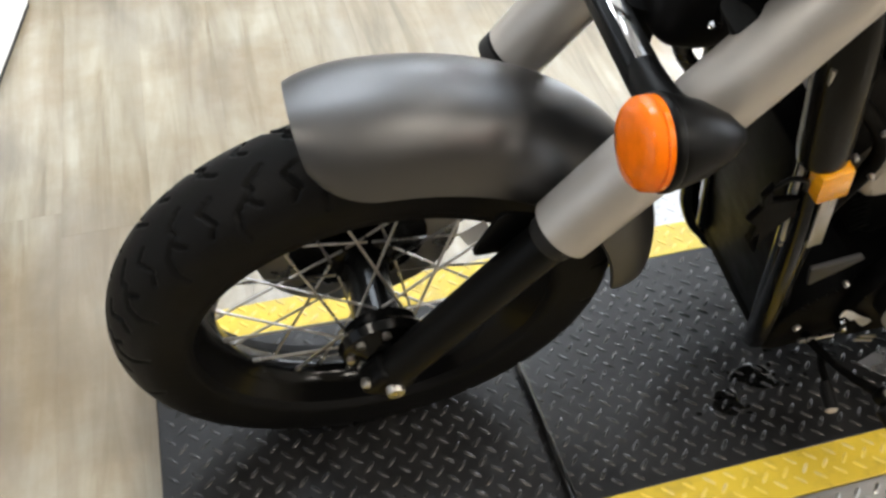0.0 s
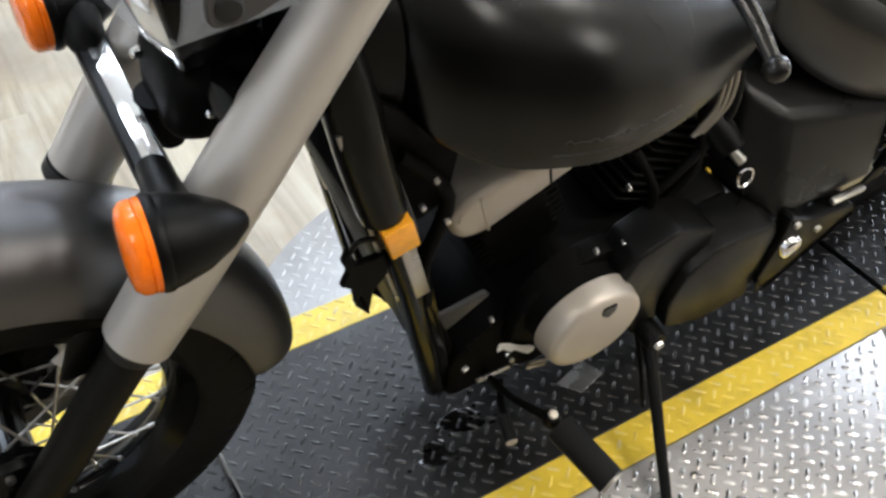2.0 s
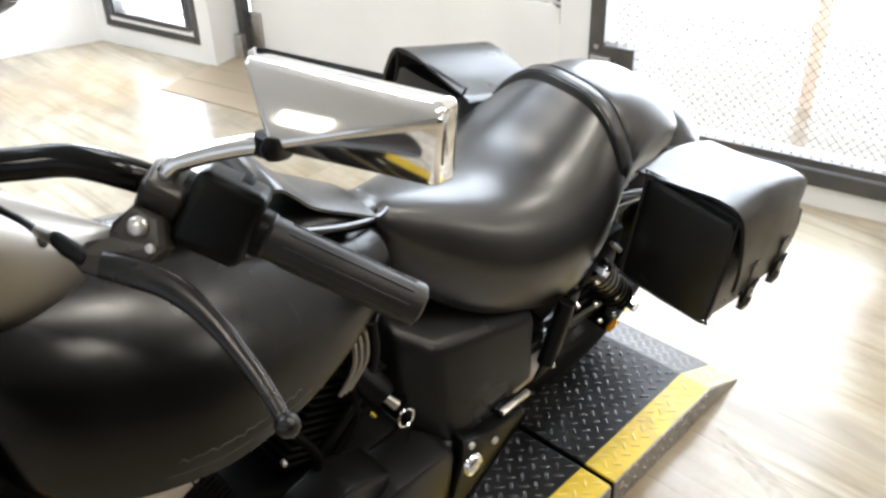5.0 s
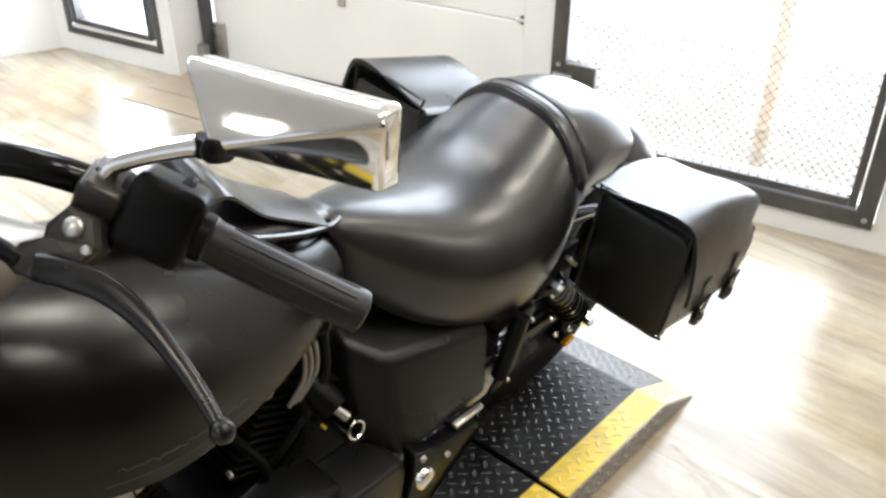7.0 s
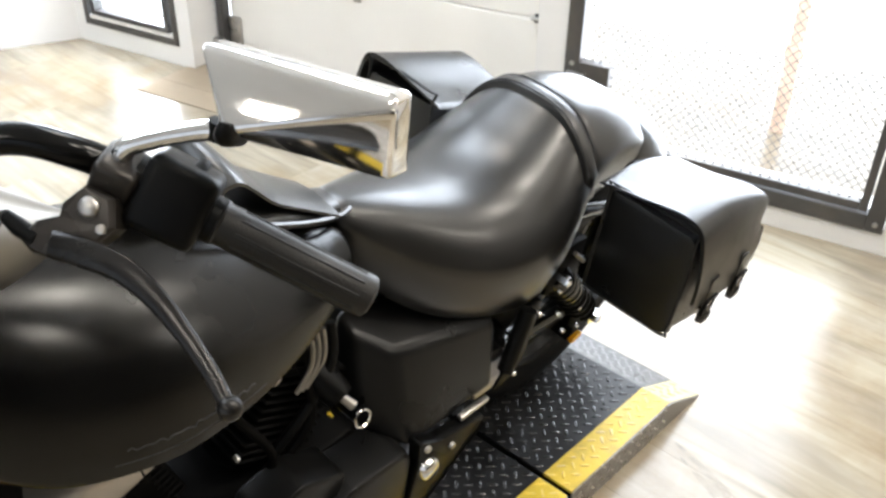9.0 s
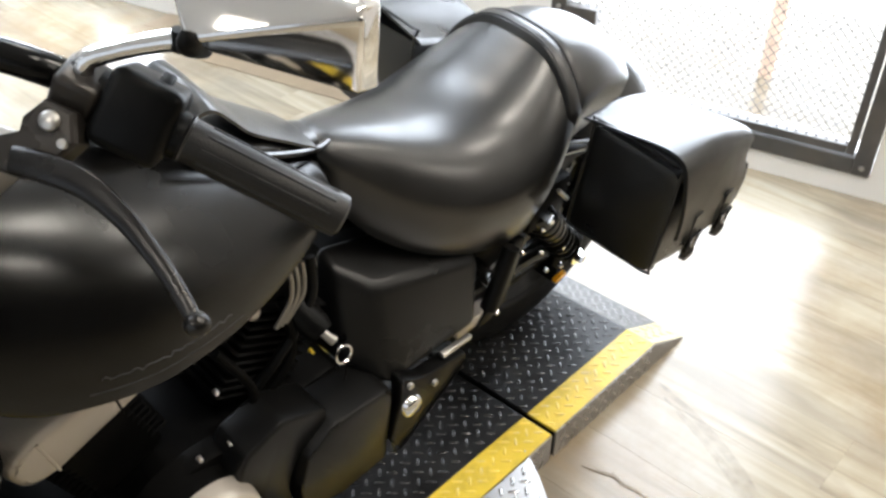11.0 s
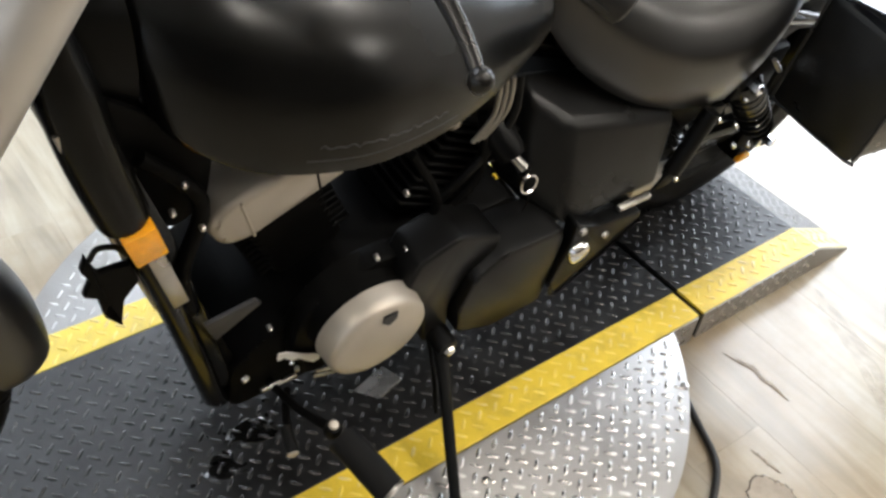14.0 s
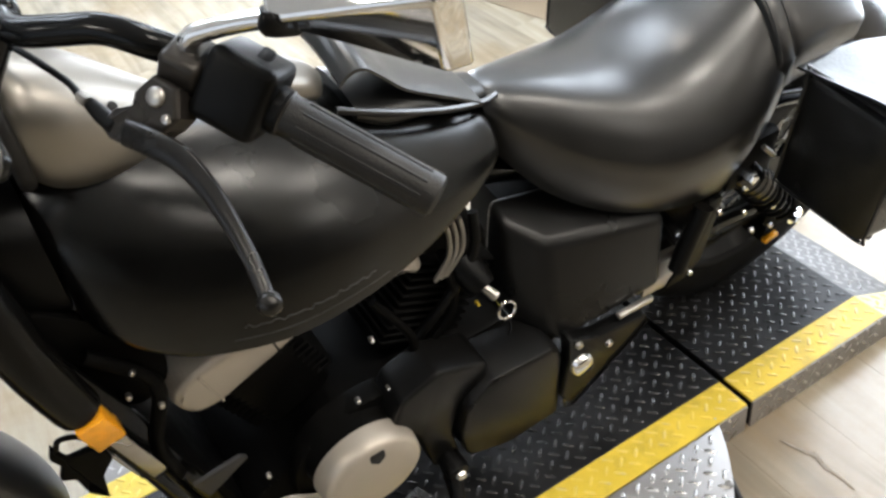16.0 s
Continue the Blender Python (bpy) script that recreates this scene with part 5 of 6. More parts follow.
# passenger peg hanger with bright parts near the shock
hanger = bp("peg_hanger", extrude_profile(rounded([(1.525, 0.50), (1.56, 0.50), (1.545, 0.345), (1.515, 0.315), (1.47, 0.31), (1.48, 0.335), (1.51, 0.36)], 0.01), -0.175, -0.160, 0.002), "satin", None, "black passenger peg hanger")
for q in ((1.515, 0.335), (1.55, 0.47), (1.60, 0.50), (1.62, 0.43), (1.66, 0.36), (1.70, 0.40), (1.665, 0.455), (1.715, 0.34)):
    bp("bright_bolt", lathe([(0.0, -0.004), (0.004, -0.0035), (0.0058, 0.0), (0.0058, 0.006)], 8, axis_to((q[0], -0.182, q[1]), (0.1, 1, 0.1))), "chrome", hanger, "chrome bolt")
bp("chain_guard", extrude_profile(rounded([(1.42, 0.40), (1.70, 0.37), (1.74, 0.345), (1.60, 0.345), (1.42, 0.365)], 0.012), -0.150, -0.130, 0.003), "cover", None, "dark metal drive cover")
bp("rear_reflector", rbox(-0.017, -0.006, -0.006, 0.017, 0.006, 0.006, 0.003, 2, Matrix.Translation((1.738, -0.175, 0.290)) @ Matrix.Rotation(radians(-8), 4, "Y")), "amber", None, "amber rear side reflector")
bp("reflector_bracket", rbox(1.720, -0.170, 0.280, 1.736, -0.115, 0.310, 0.003, 1), "engine")
bp("chain_adjuster", lathe([(0.010, -0.006), (0.018, -0.006), (0.020, 0.0), (0.018, 0.006), (0.010, 0.006)], 20, axis_to((1.818, -0.160, 0.291), (0.1, 1, 0.05)), closed=True), "chrome", None, "chrome chain adjuster ring")
bp("adjuster_plate", rbox(1.74, -0.152, 0.270, 1.85, -0.118, 0.325, 0.008, 2), "engine")
for q in ((1.466, 0.462), (1.476, 0.448), (1.470, 0.434)):
    bp("bracket_nut", lathe([(0.0, -0.008), (0.006, -0.007), (0.008, -0.002), (0.008, 0.05)], 6, axis_to((q[0], -0.172, q[1]), (0.1, 1, 0.1))), "chrome", None, "chrome bracket nut")
bp("shock_bracket", rbox(1.56, -0.176, 0.50, 1.66, -0.150, 0.60, 0.008, 2), "engine", None, "black shock bracket")
bp("bracket_rod", tubed([(1.615, -0.182, 0.585), (1.645, -0.186, 0.555)], 0.0042, 12), "steel", None, "bare metal bracket rod")

# engine: cases, cylinders, covers, frame
bp("crankcase", extrude_profile(rounded([(0.655, 0.145), (0.655, 0.26), (0.70, 0.31), (0.765, 0.34), (0.82, 0.41), (1.16, 0.42), (1.16, 0.16)], 0.03), -0.135, 0.135, 0.012), "engine", None, "black crankcase")
for (bx, bz, ang, nm) in ((0.80, 0.42, 24, "front"), (0.99, 0.42, -28, "rear")):
    for i in range(11):
        u = 0.02 + i * 0.0155
        a = radians(ang)
        c = Vector((bx - math.sin(a) * u, 0, bz + math.cos(a) * u))
        bp("cooling_fin", rbox(-0.075, -0.088 if nm == "front" else -0.105, -0.003, 0.075, 0.105, 0.003, 0.0025, 1, Matrix.Translation(c) @ Matrix.Rotation(-a, 4, "Y")), "engine")
    cc = Vector((bx - math.sin(a) * 0.1, 0, bz + math.cos(a) * 0.1))
    bp("cylinder", rbox(-0.06, -0.09, -0.12, 0.06, 0.09, 0.12, 0.02, 2, Matrix.Translation(cc) @ Matrix.Rotation(-a, 4, "Y")), "engine", None, "black finned cylinder")
# front cylinder head cover, champagne silver
poly = rounded([(0.628, 0.612), (0.630, 0.588), (0.648, 0.557), (0.684, 0.556), (0.778, 0.600), (0.822, 0.622), (0.830, 0.650), (0.812, 0.668), (0.724, 0.654), (0.650, 0.630)], 0.016)
hd = bp("cylinder_head_cover", extrude_profile(poly, -0.128, 0.10, 0.012, 3), "caseSilver", None, "champagne silver cylinder head cover")
bp("cover_seam", tubed([(0.778, -0.1285, 0.600), (0.764, -0.1285, 0.660)], 0.0016, 6), "engine", hd)
bp("cover_rib", tubed([(0.688, -0.128, 0.564), (0.668, -0.128, 0.632)], 0.0022, 6), "caseSilver", hd)
poly = rounded([(0.922, 0.633), (0.955, 0.650), (1.006, 0.655), (1.008, 0.606), (0.998, 0.600), (0.965, 0.618)], 0.007)
bp("cylinder_head_cover", extrude_profile(poly, -0.112, 0.10, 0.009, 3), "caseSilver", None, "champagne silver cylinder head cover")
for dx in (0.0, 0.011, 0.022):
    bp("intake_ring", tubed([(1.040 + dx, -0.124, 0.690), (1.045 + dx, -0.126, 0.660), (1.042 + dx, -0.128, 0.626), (1.020 + dx * 0.8, -0.126, 0.586)], 0.0038, 10, 5), "shell", None, "pale ribbed intake ring")
bp("yellow_cap", lathe([(0.0, -0.004), (0.0025, -0.003), (0.003, 0.006)], 10, axis_to((1.098, -0.122, 0.474), (0, 1, 0))), "plateYellow")
bp("intake_hose", tubed([(1.10, -0.10, 0.66), (1.09, -0.12, 0.60), (1.04, -0.125, 0.53), (0.99, -0.12, 0.47)], 0.008, 12, 4), "satin", None, "black hose")
# alternator cover with small emblem plate
dc, dn = Vector((0.845, -0.197, 0.345)), Vector((0, 1, 0))
der = bp("alternator_cover", lathe([(0.0, -0.0315), (0.060, -0.031), (0.073, -0.0295), (0.0785, -0.0265), (0.0812, -0.021), (0.0828, -0.008), (0.0845, 0.010), (0.0, 0.010)], 64, axis_to(dc, dn)), "caseSilver", None, "champagne silver round engine cover")
bp("cover_base", lathe([(0.0, 0.004), (0.080, 0.004), (0.082, 0.03), (0.090, 0.07), (0.0, 0.07)], 48, axis_to(dc, dn)), "engine", der, "black case behind the round cover")
bp("emblem", extrude_profile(rounded([(-0.012, 0.012), (0.012, 0.012), (0.012, -0.004), (0.0, -0.015), (-0.012, -0.004)], 0.003, 3), -0.002, 0.002, 0.0008, 1), "cover", der, "small dark shield emblem").matrix_local = Matrix.Translation((0.851, -0.2285, 0.400)) @ Matrix.Rotation(radians(-2), 4, "X")
bp("case_cover", extrude_profile(rounded([(0.74, 0.30), (0.75, 0.37), (0.80, 0.42), (0.88, 0.44), (0.95, 0.42), (0.95, 0.20), (0.76, 0.20)], 0.03), -0.160, -0.12, 0.008), "engine")
# sprocket cover: two swept dark panels
poly = rounded([(0.892, 0.397), (0.912, 0.457), (0.977, 0.482), (1.062, 0.442), (1.062, 0.412), (1.012, 0.372), (0.997, 0.302), (1.012, 0.217), (0.962, 0.217), (0.937, 0.342)], 0.010)
bp("sprocket_cover", extrude_profile(poly, -0.202, -0.13, 0.006, 3), "caseDark", None, "dark grey sprocket cover")
poly = rounded([(1.018, 0.225), (1.003, 0.30), (1.015, 0.375), (1.062, 0.415), (1.185, 0.408), (1.198, 0.375), (1.205, 0.20), (1.10, 0.19)], 0.012)
bp("side_panel", extrude_profile(poly, -0.220, -0.13, 0.008, 2), "caseDark", None, "dark grey engine side panel")
# pivot plate with round boss
poly = rounded([(1.200, 0.422), (1.208, 0.362), (1.200, 0.257), (1.223, 0.217), (1.318, 0.297), (1.373, 0.347), (1.368, 0.372), (1.258, 0.387)], 0.012)
pv = bp("pivot_plate", extrude_profile(poly, -0.228, -0.20, 0.004, 2), "satin", None, "black pivot plate")
bp("pivot_cap", lathe([(0.0, -0.012), (0.016, -0.011), (0.021, -0.006), (0.022, 0.004)], 28, axis_to((1.231, -0.230, 0.337), (0, 1, 0)) @ Matrix.Diagonal((1, 1.1, 1, 1))), "chrome", pv, "bright oval pivot cap")
bp("plate_edge", tubed([(1.203, -0.229, 0.257), (1.225, -0.229, 0.218), (1.318, -0.229, 0.298), (1.372, -0.229, 0.349)], 0.0025, 6, 3), "black", pv)
for q in ((1.220, 0.397), (1.288, 0.352)):
    bp("plate_bolt", lathe([(0.0, -0.005), (0.006, -0.004), (0.007, 0.003)], 10, axis_to((q[0], -0.230, q[1]), (0, 1, 0))), "steel", pv)
# battery side cover
def side_cover():
    """A box of crisp planes: flat outer face, sloped front and top."""
    ft, rf, rr, rl, ll, fl = (1.168, -0.078, 0.578), (1.214, -0.134, 0.549), (1.440, -0.166, 0.512), (1.420, -0.203, 0.385), (1.196, -0.208, 0.386), (1.150, -0.135, 0.415)
    fi, ri, bi, gi = (1.172, -0.03, 0.590), (1.445, -0.05, 0.540), (1.43, -0.06, 0.37), (1.15, -0.05, 0.40)
    bm = bmesh.new()
    v = {k: bm.verts.new(q) for k, q in dict(ft=ft, rf=rf, rr=rr, rl=rl, ll=ll, fl=fl, fi=fi, ri=ri, bi=bi, gi=gi).items()}
    for names in ("rf rr rl ll", "ft rf ll fl", "fi ri rr rf ft", "rr ri bi rl", "ll rl bi gi fl", "ft fl gi fi", "fi gi bi ri"):
        bm.faces.new([v[k] for k in names.split()])
    bmesh.ops.recalc_face_normals(bm, faces=bm.faces)
    bmesh.ops.bevel(bm, geom=bm.edges[:], offset=0.017, segments=5, affect="EDGES", profile=0.5)
    return bm


bp("side_cover", side_cover(), "cover", None, "dark silver-black side cover")
bp("cover_bracket", rbox(1.312, -0.222, 0.386, 1.385, -0.210, 0.397, 0.003, 2), "steel", None, "bare metal bracket")
bp("frame_gusset", rbox(1.42, -0.17, 0.31, 1.53, -0.12, 0.345, 0.008, 2), "fork", None, "bare metal frame gusset")
bp("battery_box", rbox(1.22, -0.095, 0.36, 1.50, 0.095, 0.53, 0.02, 2), "engine", None, "black battery box")
bp("inner_fender", rbox(1.50, -0.115, 0.38, 1.56, 0.115, 0.66, 0.02, 2), "engine", None, "black inner fender")
bp("seat_base", rbox(1.24, -0.07, 0.60, 1.62, 0.07, 0.66, 0.02, 2), "engine", None, "black seat base")
bp("fender_side", extrude_profile(rounded([(1.36, 0.38), (1.37, 0.57), (1.40, 0.64), (1.56, 0.68), (1.74, 0.70), (1.90, 0.64), (1.96, 0.56), (1.90, 0.53), (1.76, 0.56), (1.68, 0.48), (1.62, 0.42), (1.50, 0.36)], 0.02), -0.122, -0.112, 0.004), "engine", None, "black fender side plate")
bp("muffler_rod", tubed([(1.500, -0.185, 0.515), (1.458, -0.195, 0.395)], 0.016, 14), "satin", None, "black passenger peg tube")
# ignition lock, key and ring
ign = bp("ignition_lock", tubed([(1.075, -0.105, 0.575), (1.085, -0.14, 0.555), (1.088, -0.150, 0.549)], [0.026, 0.024, 0.020], 20), "satin", None, "black ignition lock")
bp("key", tubed([(1.088, -0.148, 0.550), (1.100, -0.164, 0.535)], [0.007, 0.009], 14), "steel", ign, "metal ignition key")
ring = []
for i in range(33):
    a = 2 * math.pi * i / 32
    ring.append(Vector((1.116, -0.172, 0.500)) + 0.015 * (math.cos(a) * Vector((1, 0, 0)) + math.sin(a) * Vector((0, 0.25, 0.97))))
bp("key_ring", tubed(ring, 0.0022, 8), "chrome", ign, "steel key ring")
bp("key_cord", tubed([(1.118, -0.174, 0.486), (1.12, -0.178, 0.465), (1.117, -0.178, 0.445)], 0.0014, 6, 3), "satin", ign)

# radiator, downtube and reflector
rad = bp("radiator", rbox(-0.026, -0.118, -0.295, 0.022, 0.080, 0.20, 0.006, 2, Matrix.Translation((0.583, 0, 0.50)) @ Matrix.Rotation(radians(-16), 4, "Y")), "engine", None, "black radiator behind the front wheel")
for s in (-1, 1):
    sy = -0.122 if s < 0 else 0.074
    bp("radiator_shroud", extrude_profile(rounded([(0.477, 0.82), (0.495, 0.835), (0.535, 0.79), (0.585, 0.62), (0.630, 0.40), (0.662, 0.235), (0.650, 0.215), (0.616, 0.222), (0.558, 0.49), (0.522, 0.63)], 0.012), sy - 0.007, sy + 0.007, 0.004), "black", rad, "gloss black radiator shroud")
    bp("downtube", tubed([(0.529, s * 0.130, 0.69), (0.566, s * 0.134, 0.54), (0.600, s * 0.134, 0.37), (0.621, s * 0.134, 0.26), (0.634, s * 0.128, 0.205), (0.665, s * 0.105, 0.155), (0.74, s * 0.085, 0.13), (1.16, s * 0.085, 0.13)], 0.0165, 18, 5), "black", None, "black frame downtube")
    bp("tube_sleeve", tubed([(0.490, s * 0.085, 0.91), (0.502, s * 0.108, 0.84), (0.511, s * 0.122, 0.775), (0.529, s * 0.130, 0.692), (0.531, s * 0.130, 0.686)], [0.030, 0.031, 0.030, 0.029, 0.025], 22, 4), "black", None, "thick gloss black tube sleeve")
    bp("shroud_edge", tubed([(0.479, sy + s * 0.009, 0.825), (0.523, sy + s * 0.009, 0.63), (0.558, sy + s * 0.009, 0.495)], 0.0032, 8, 4), "steel", rad, "bare steel edge")
    bp("reflector", rbox(-0.019, -0.014, -0.025, 0.019, 0.014, 0.025, 0.003, 2, Matrix.Translation((0.541, s * 0.150, 0.661)) @ Matrix.Rotation(radians(-14), 4, "Y")), "amber", None, "amber side reflector")
bp("steel_strip", rbox(-0.010, -0.002, -0.055, 0.010, 0.002, 0.055, 0.0015, 2, Matrix.Translation((0.566, -0.155, 0.576)) @ Matrix.Rotation(radians(-14), 4, "Y")), "steel", None, "bare steel bracket strip")
jag = rounded([(0.476, 0.628), (0.484, 0.650), (0.494, 0.616), (0.531, 0.614), (0.538, 0.576), (0.518, 0.550), (0.512, 0.502), (0.500, 0.550), (0.494, 0.530), (0.489, 0.570), (0.474, 0.582), (0.484, 0.608)], 0.003, 2)
bp("torn_cover", extrude_profile(jag, -0.140, -0.130, 0.002, 1), "engine", None, "torn black plastic cover before the frame")
bp("wire_loop", tubed([(0.488, -0.136, 0.640), (0.496, -0.142, 0.662), (0.514, -0.146, 0.660), (0.526, -0.142, 0.635)], 0.0035, 8, 5), "satin", None, "black wire loop")
bp("neck_cover", table_loft([(0.450, 0.03, 0.930, 0.860), (0.475, 0.065, 0.950, 0.800), (0.525, 0.085, 0.950, 0.760), (0.575, 0.09, 0.930, 0.740)], 4, 28, 2.6), "satin", None, "black steering neck cover")
bp("neck_gusset", extrude_profile(rounded([(0.47, 0.87), (0.56, 0.80), (0.65, 0.71), (0.64, 0.62), (0.60, 0.59), (0.55, 0.63), (0.51, 0.76)], 0.02), -0.098, -0.086, 0.003), "engine", None, "black frame gusset")
bp("frame_backbone", tubed([(0.51, 0, 0.90), (0.78, 0, 0.76), (1.05, 0, 0.68), (1.35, 0, 0.56)], 0.03, 14, 4), "black")
# hoses and bolts in the dark space round the engine
random.seed(5)
for q in ((0.60, -0.13, 0.70), (0.585, -0.13, 0.66), (0.615, -0.14, 0.63), (0.66, -0.15, 0.44), (0.90, -0.15, 0.56), (0.71, -0.145, 0.36), (0.86, -0.165, 0.46), (0.91, -0.165, 0.45)):
    bp("case_bolt", lathe([(0.0, -0.0035), (0.003, -0.003), (0.0040, -0.001), (0.0040, 0.006)], 8, axis_to(q, (0.1, 1, 0.05))), "steel", None)
for k_, pts in enumerate((((0.56, -0.11, 0.74), (0.62, -0.125, 0.66), (0.592, -0.13, 0.55), (0.600, -0.13, 0.46)), ((0.92, -0.12, 0.60), (0.97, -0.14, 0.50), (0.95, -0.13, 0.42)),
                       ((1.04, -0.11, 0.62), (1.05, -0.13, 0.52), (1.00, -0.13, 0.45)))):
    bp("engine_hose", tubed(pts, 0.010 if k_ < 1 else 0.007, 10, 5), "engine")
# exhaust on the far side and front pipe
bp("exhaust_pipe", tubed([(0.70, 0.05, 0.62), (0.640, 0.07, 0.54), (0.635, 0.09, 0.36), (0.69, 0.12, 0.22), (0.95, 0.165, 0.19), (1.30, 0.175, 0.20), (1.95, 0.18, 0.25)], [0.022, 0.022, 0.022, 0.023, 0.03, 0.04, 0.04], 20, 5), "black", None, "black exhaust pipe")
# gear shift mechanism with bright pieces at the lower front
pedal = bp("shift_pedal", tubed([(0.74, -0.16, 0.185), (0.715, -0.20, 0.20), (0.700, -0.232, 0.215)], [0.006, 0.006, 0.007], 12, 4), "engine", None, "black gear shift pedal")
bp("pedal_rubber", tubed([(0.698, -0.228, 0.215), (0.6885, -0.270, 0.213)], [0.009, 0.010], 16), "rubber", pedal, "black pedal rubber")
bp("pedal_end", tubed([(0.6885, -0.270, 0.213), (0.688, -0.2725, 0.213)], [0.0095, 0.007], 16), "caseSilver", pedal, "worn pale pedal end")
bp("shift_rod", tubed([(0.70, -0.15, 0.20), (0.76, -0.15, 0.20)], 0.004, 10), "steel", None, "chrome shift rod")
bp("front_bracket", extrude_profile(rounded([(0.608, 0.452), (0.624, 0.405), (0.690, 0.450), (0.680, 0.462)], 0.003), -0.154, -0.148, 0.001), "plateDull", None, "dark grey engine mount plate")
for i, q in enumerate(((0.672, -0.150, 0.258), (0.745, -0.158, 0.262), (0.752, -0.162, 0.242))):
    bp("linkage_joint", rbox(-0.006, -0.004, -0.004, 0.006, 0.004, 0.004, 0.002, 2, Matrix.Translation(q) @ Euler((0.4 * i, 0.7 * i, 0.3)).to_matrix().to_4x4()), "chrome" if i % 2 else "steel", None, "bright linkage joint")
# crumpled pale tag and bright bars low beside the engine
tag = []
random.seed(4)
for i in range(7):
    wd = (0.010, 0.011, 0.006, 0.005, 0.010, 0.011, 0.007)[i]
    row = [(0.712 + 0.0128 * i, -0.168 + random.uniform(-0.003, 0.003), 0.318 - 0.0105 * i + wd * j + random.uniform(-0.003, 0.003)) for j in (-1, 0, 1)]
    tag.append(row + [(a, b_ + 0.002, c) for a, b_, c in row[::-1]])
bp("paper_tag", loft(tag), "wall", None, "crumpled white paper tag")
for dz in (0.0, 0.014):
    bp("bright_bar", rbox(-0.022, -0.002, -0.003, 0.022, 0.002, 0.003, 0.001, 1, Matrix.Translation((0.798, -0.172, 0.205 + dz)) @ Matrix.Rotation(0.42, 4, "Y")), "steel", None, "small bare metal bar")
bp("hose_clip", rbox(-0.006, -0.004, -0.022, 0.006, 0.004, 0.022, 0.002, 2, Matrix.Translation((0.556, -0.132, 0.640)) @ Matrix.Rotation(-0.15, 4, "Y")), "chrome", None, "bright hose clip")
# rider foot peg
peg = bp("foot_peg", tubed([(0.750, -0.296, 0.253), (0.770, -0.402, 0.247)], [0.024, 0.024], 20, flat=0.75), "rubber", None, "black rubber foot peg")
bp("peg_end", tubed([(0.770, -0.400, 0.247), (0.7715, -0.405, 0.2465)], [0.0245, 0.021], 20, flat=0.75), "steel", peg, "bare metal peg end")
bp("peg_arm", tubed([(0.72, -0.13, 0.19), (0.728, -0.21, 0.218), (0.742, -0.284, 0.264)], [0.007, 0.006, 0.008], 12, 3), "engine", peg)
bp("peg_knuckle", lathe([(0.0, -0.013), (0.010, -0.012), (0.013, -0.004), (0.013, 0.012)], 14, axis_to((0.740, -0.285, 0.270), (0.1, 0.2, -1))), "engine", peg, "black peg pivot")
bp("peg_pin", lathe([(0.0, -0.004), (0.006, -0.003), (0.0075, 0.0), (0.0075, 0.004)], 14, axis_to((0.739, -0.286, 0.284), (0.1, 0.2, -1))), "caseSilver", peg, "pale pivot pin")
# side stand
iv = BIKE.inverted()
stand_top, stand_foot = Vector((0.986, -0.220, 0.220)), iv @ Vector((0.918, -0.448, P + 0.006))
st = bp("side_stand", tubed([stand_top, stand_top + (stand_foot - stand_top) * 0.15, stand_foot], [0.015, 0.0105, 0.009], 14), "satin", None, "black side stand, down")
bp("stand_foot_pad", lathe([(0.0, 0.005), (0.024, 0.004), (0.026, 0.0), (0.024, -0.004), (0.0, -0.0045)], 20, iv @ Matrix.Translation((0.918, -0.452, P + 0.003))), "satin", st)
bp("stand_pivot", lathe([(0.0, -0.02), (0.018, -0.018), (0.02, -0.01), (0.02, 0.02)], 20, axis_to((0.986, -0.220, 0.231), (0, 1, 0))), "satin", st)
bp("stand_bolt", lathe([(0.0, -0.008), (0.008, -0.006), (0.01, 0.0)], 6, axis_to((0.986, -0.241, 0.231), (0, 1, 0))), "steel", st)
bp("stand_spring", tubed([(0.972, -0.20, 0.23), (0.968, -0.245, 0.165), (0.955, -0.285, 0.12)], 0.004, 8), "engine", st)

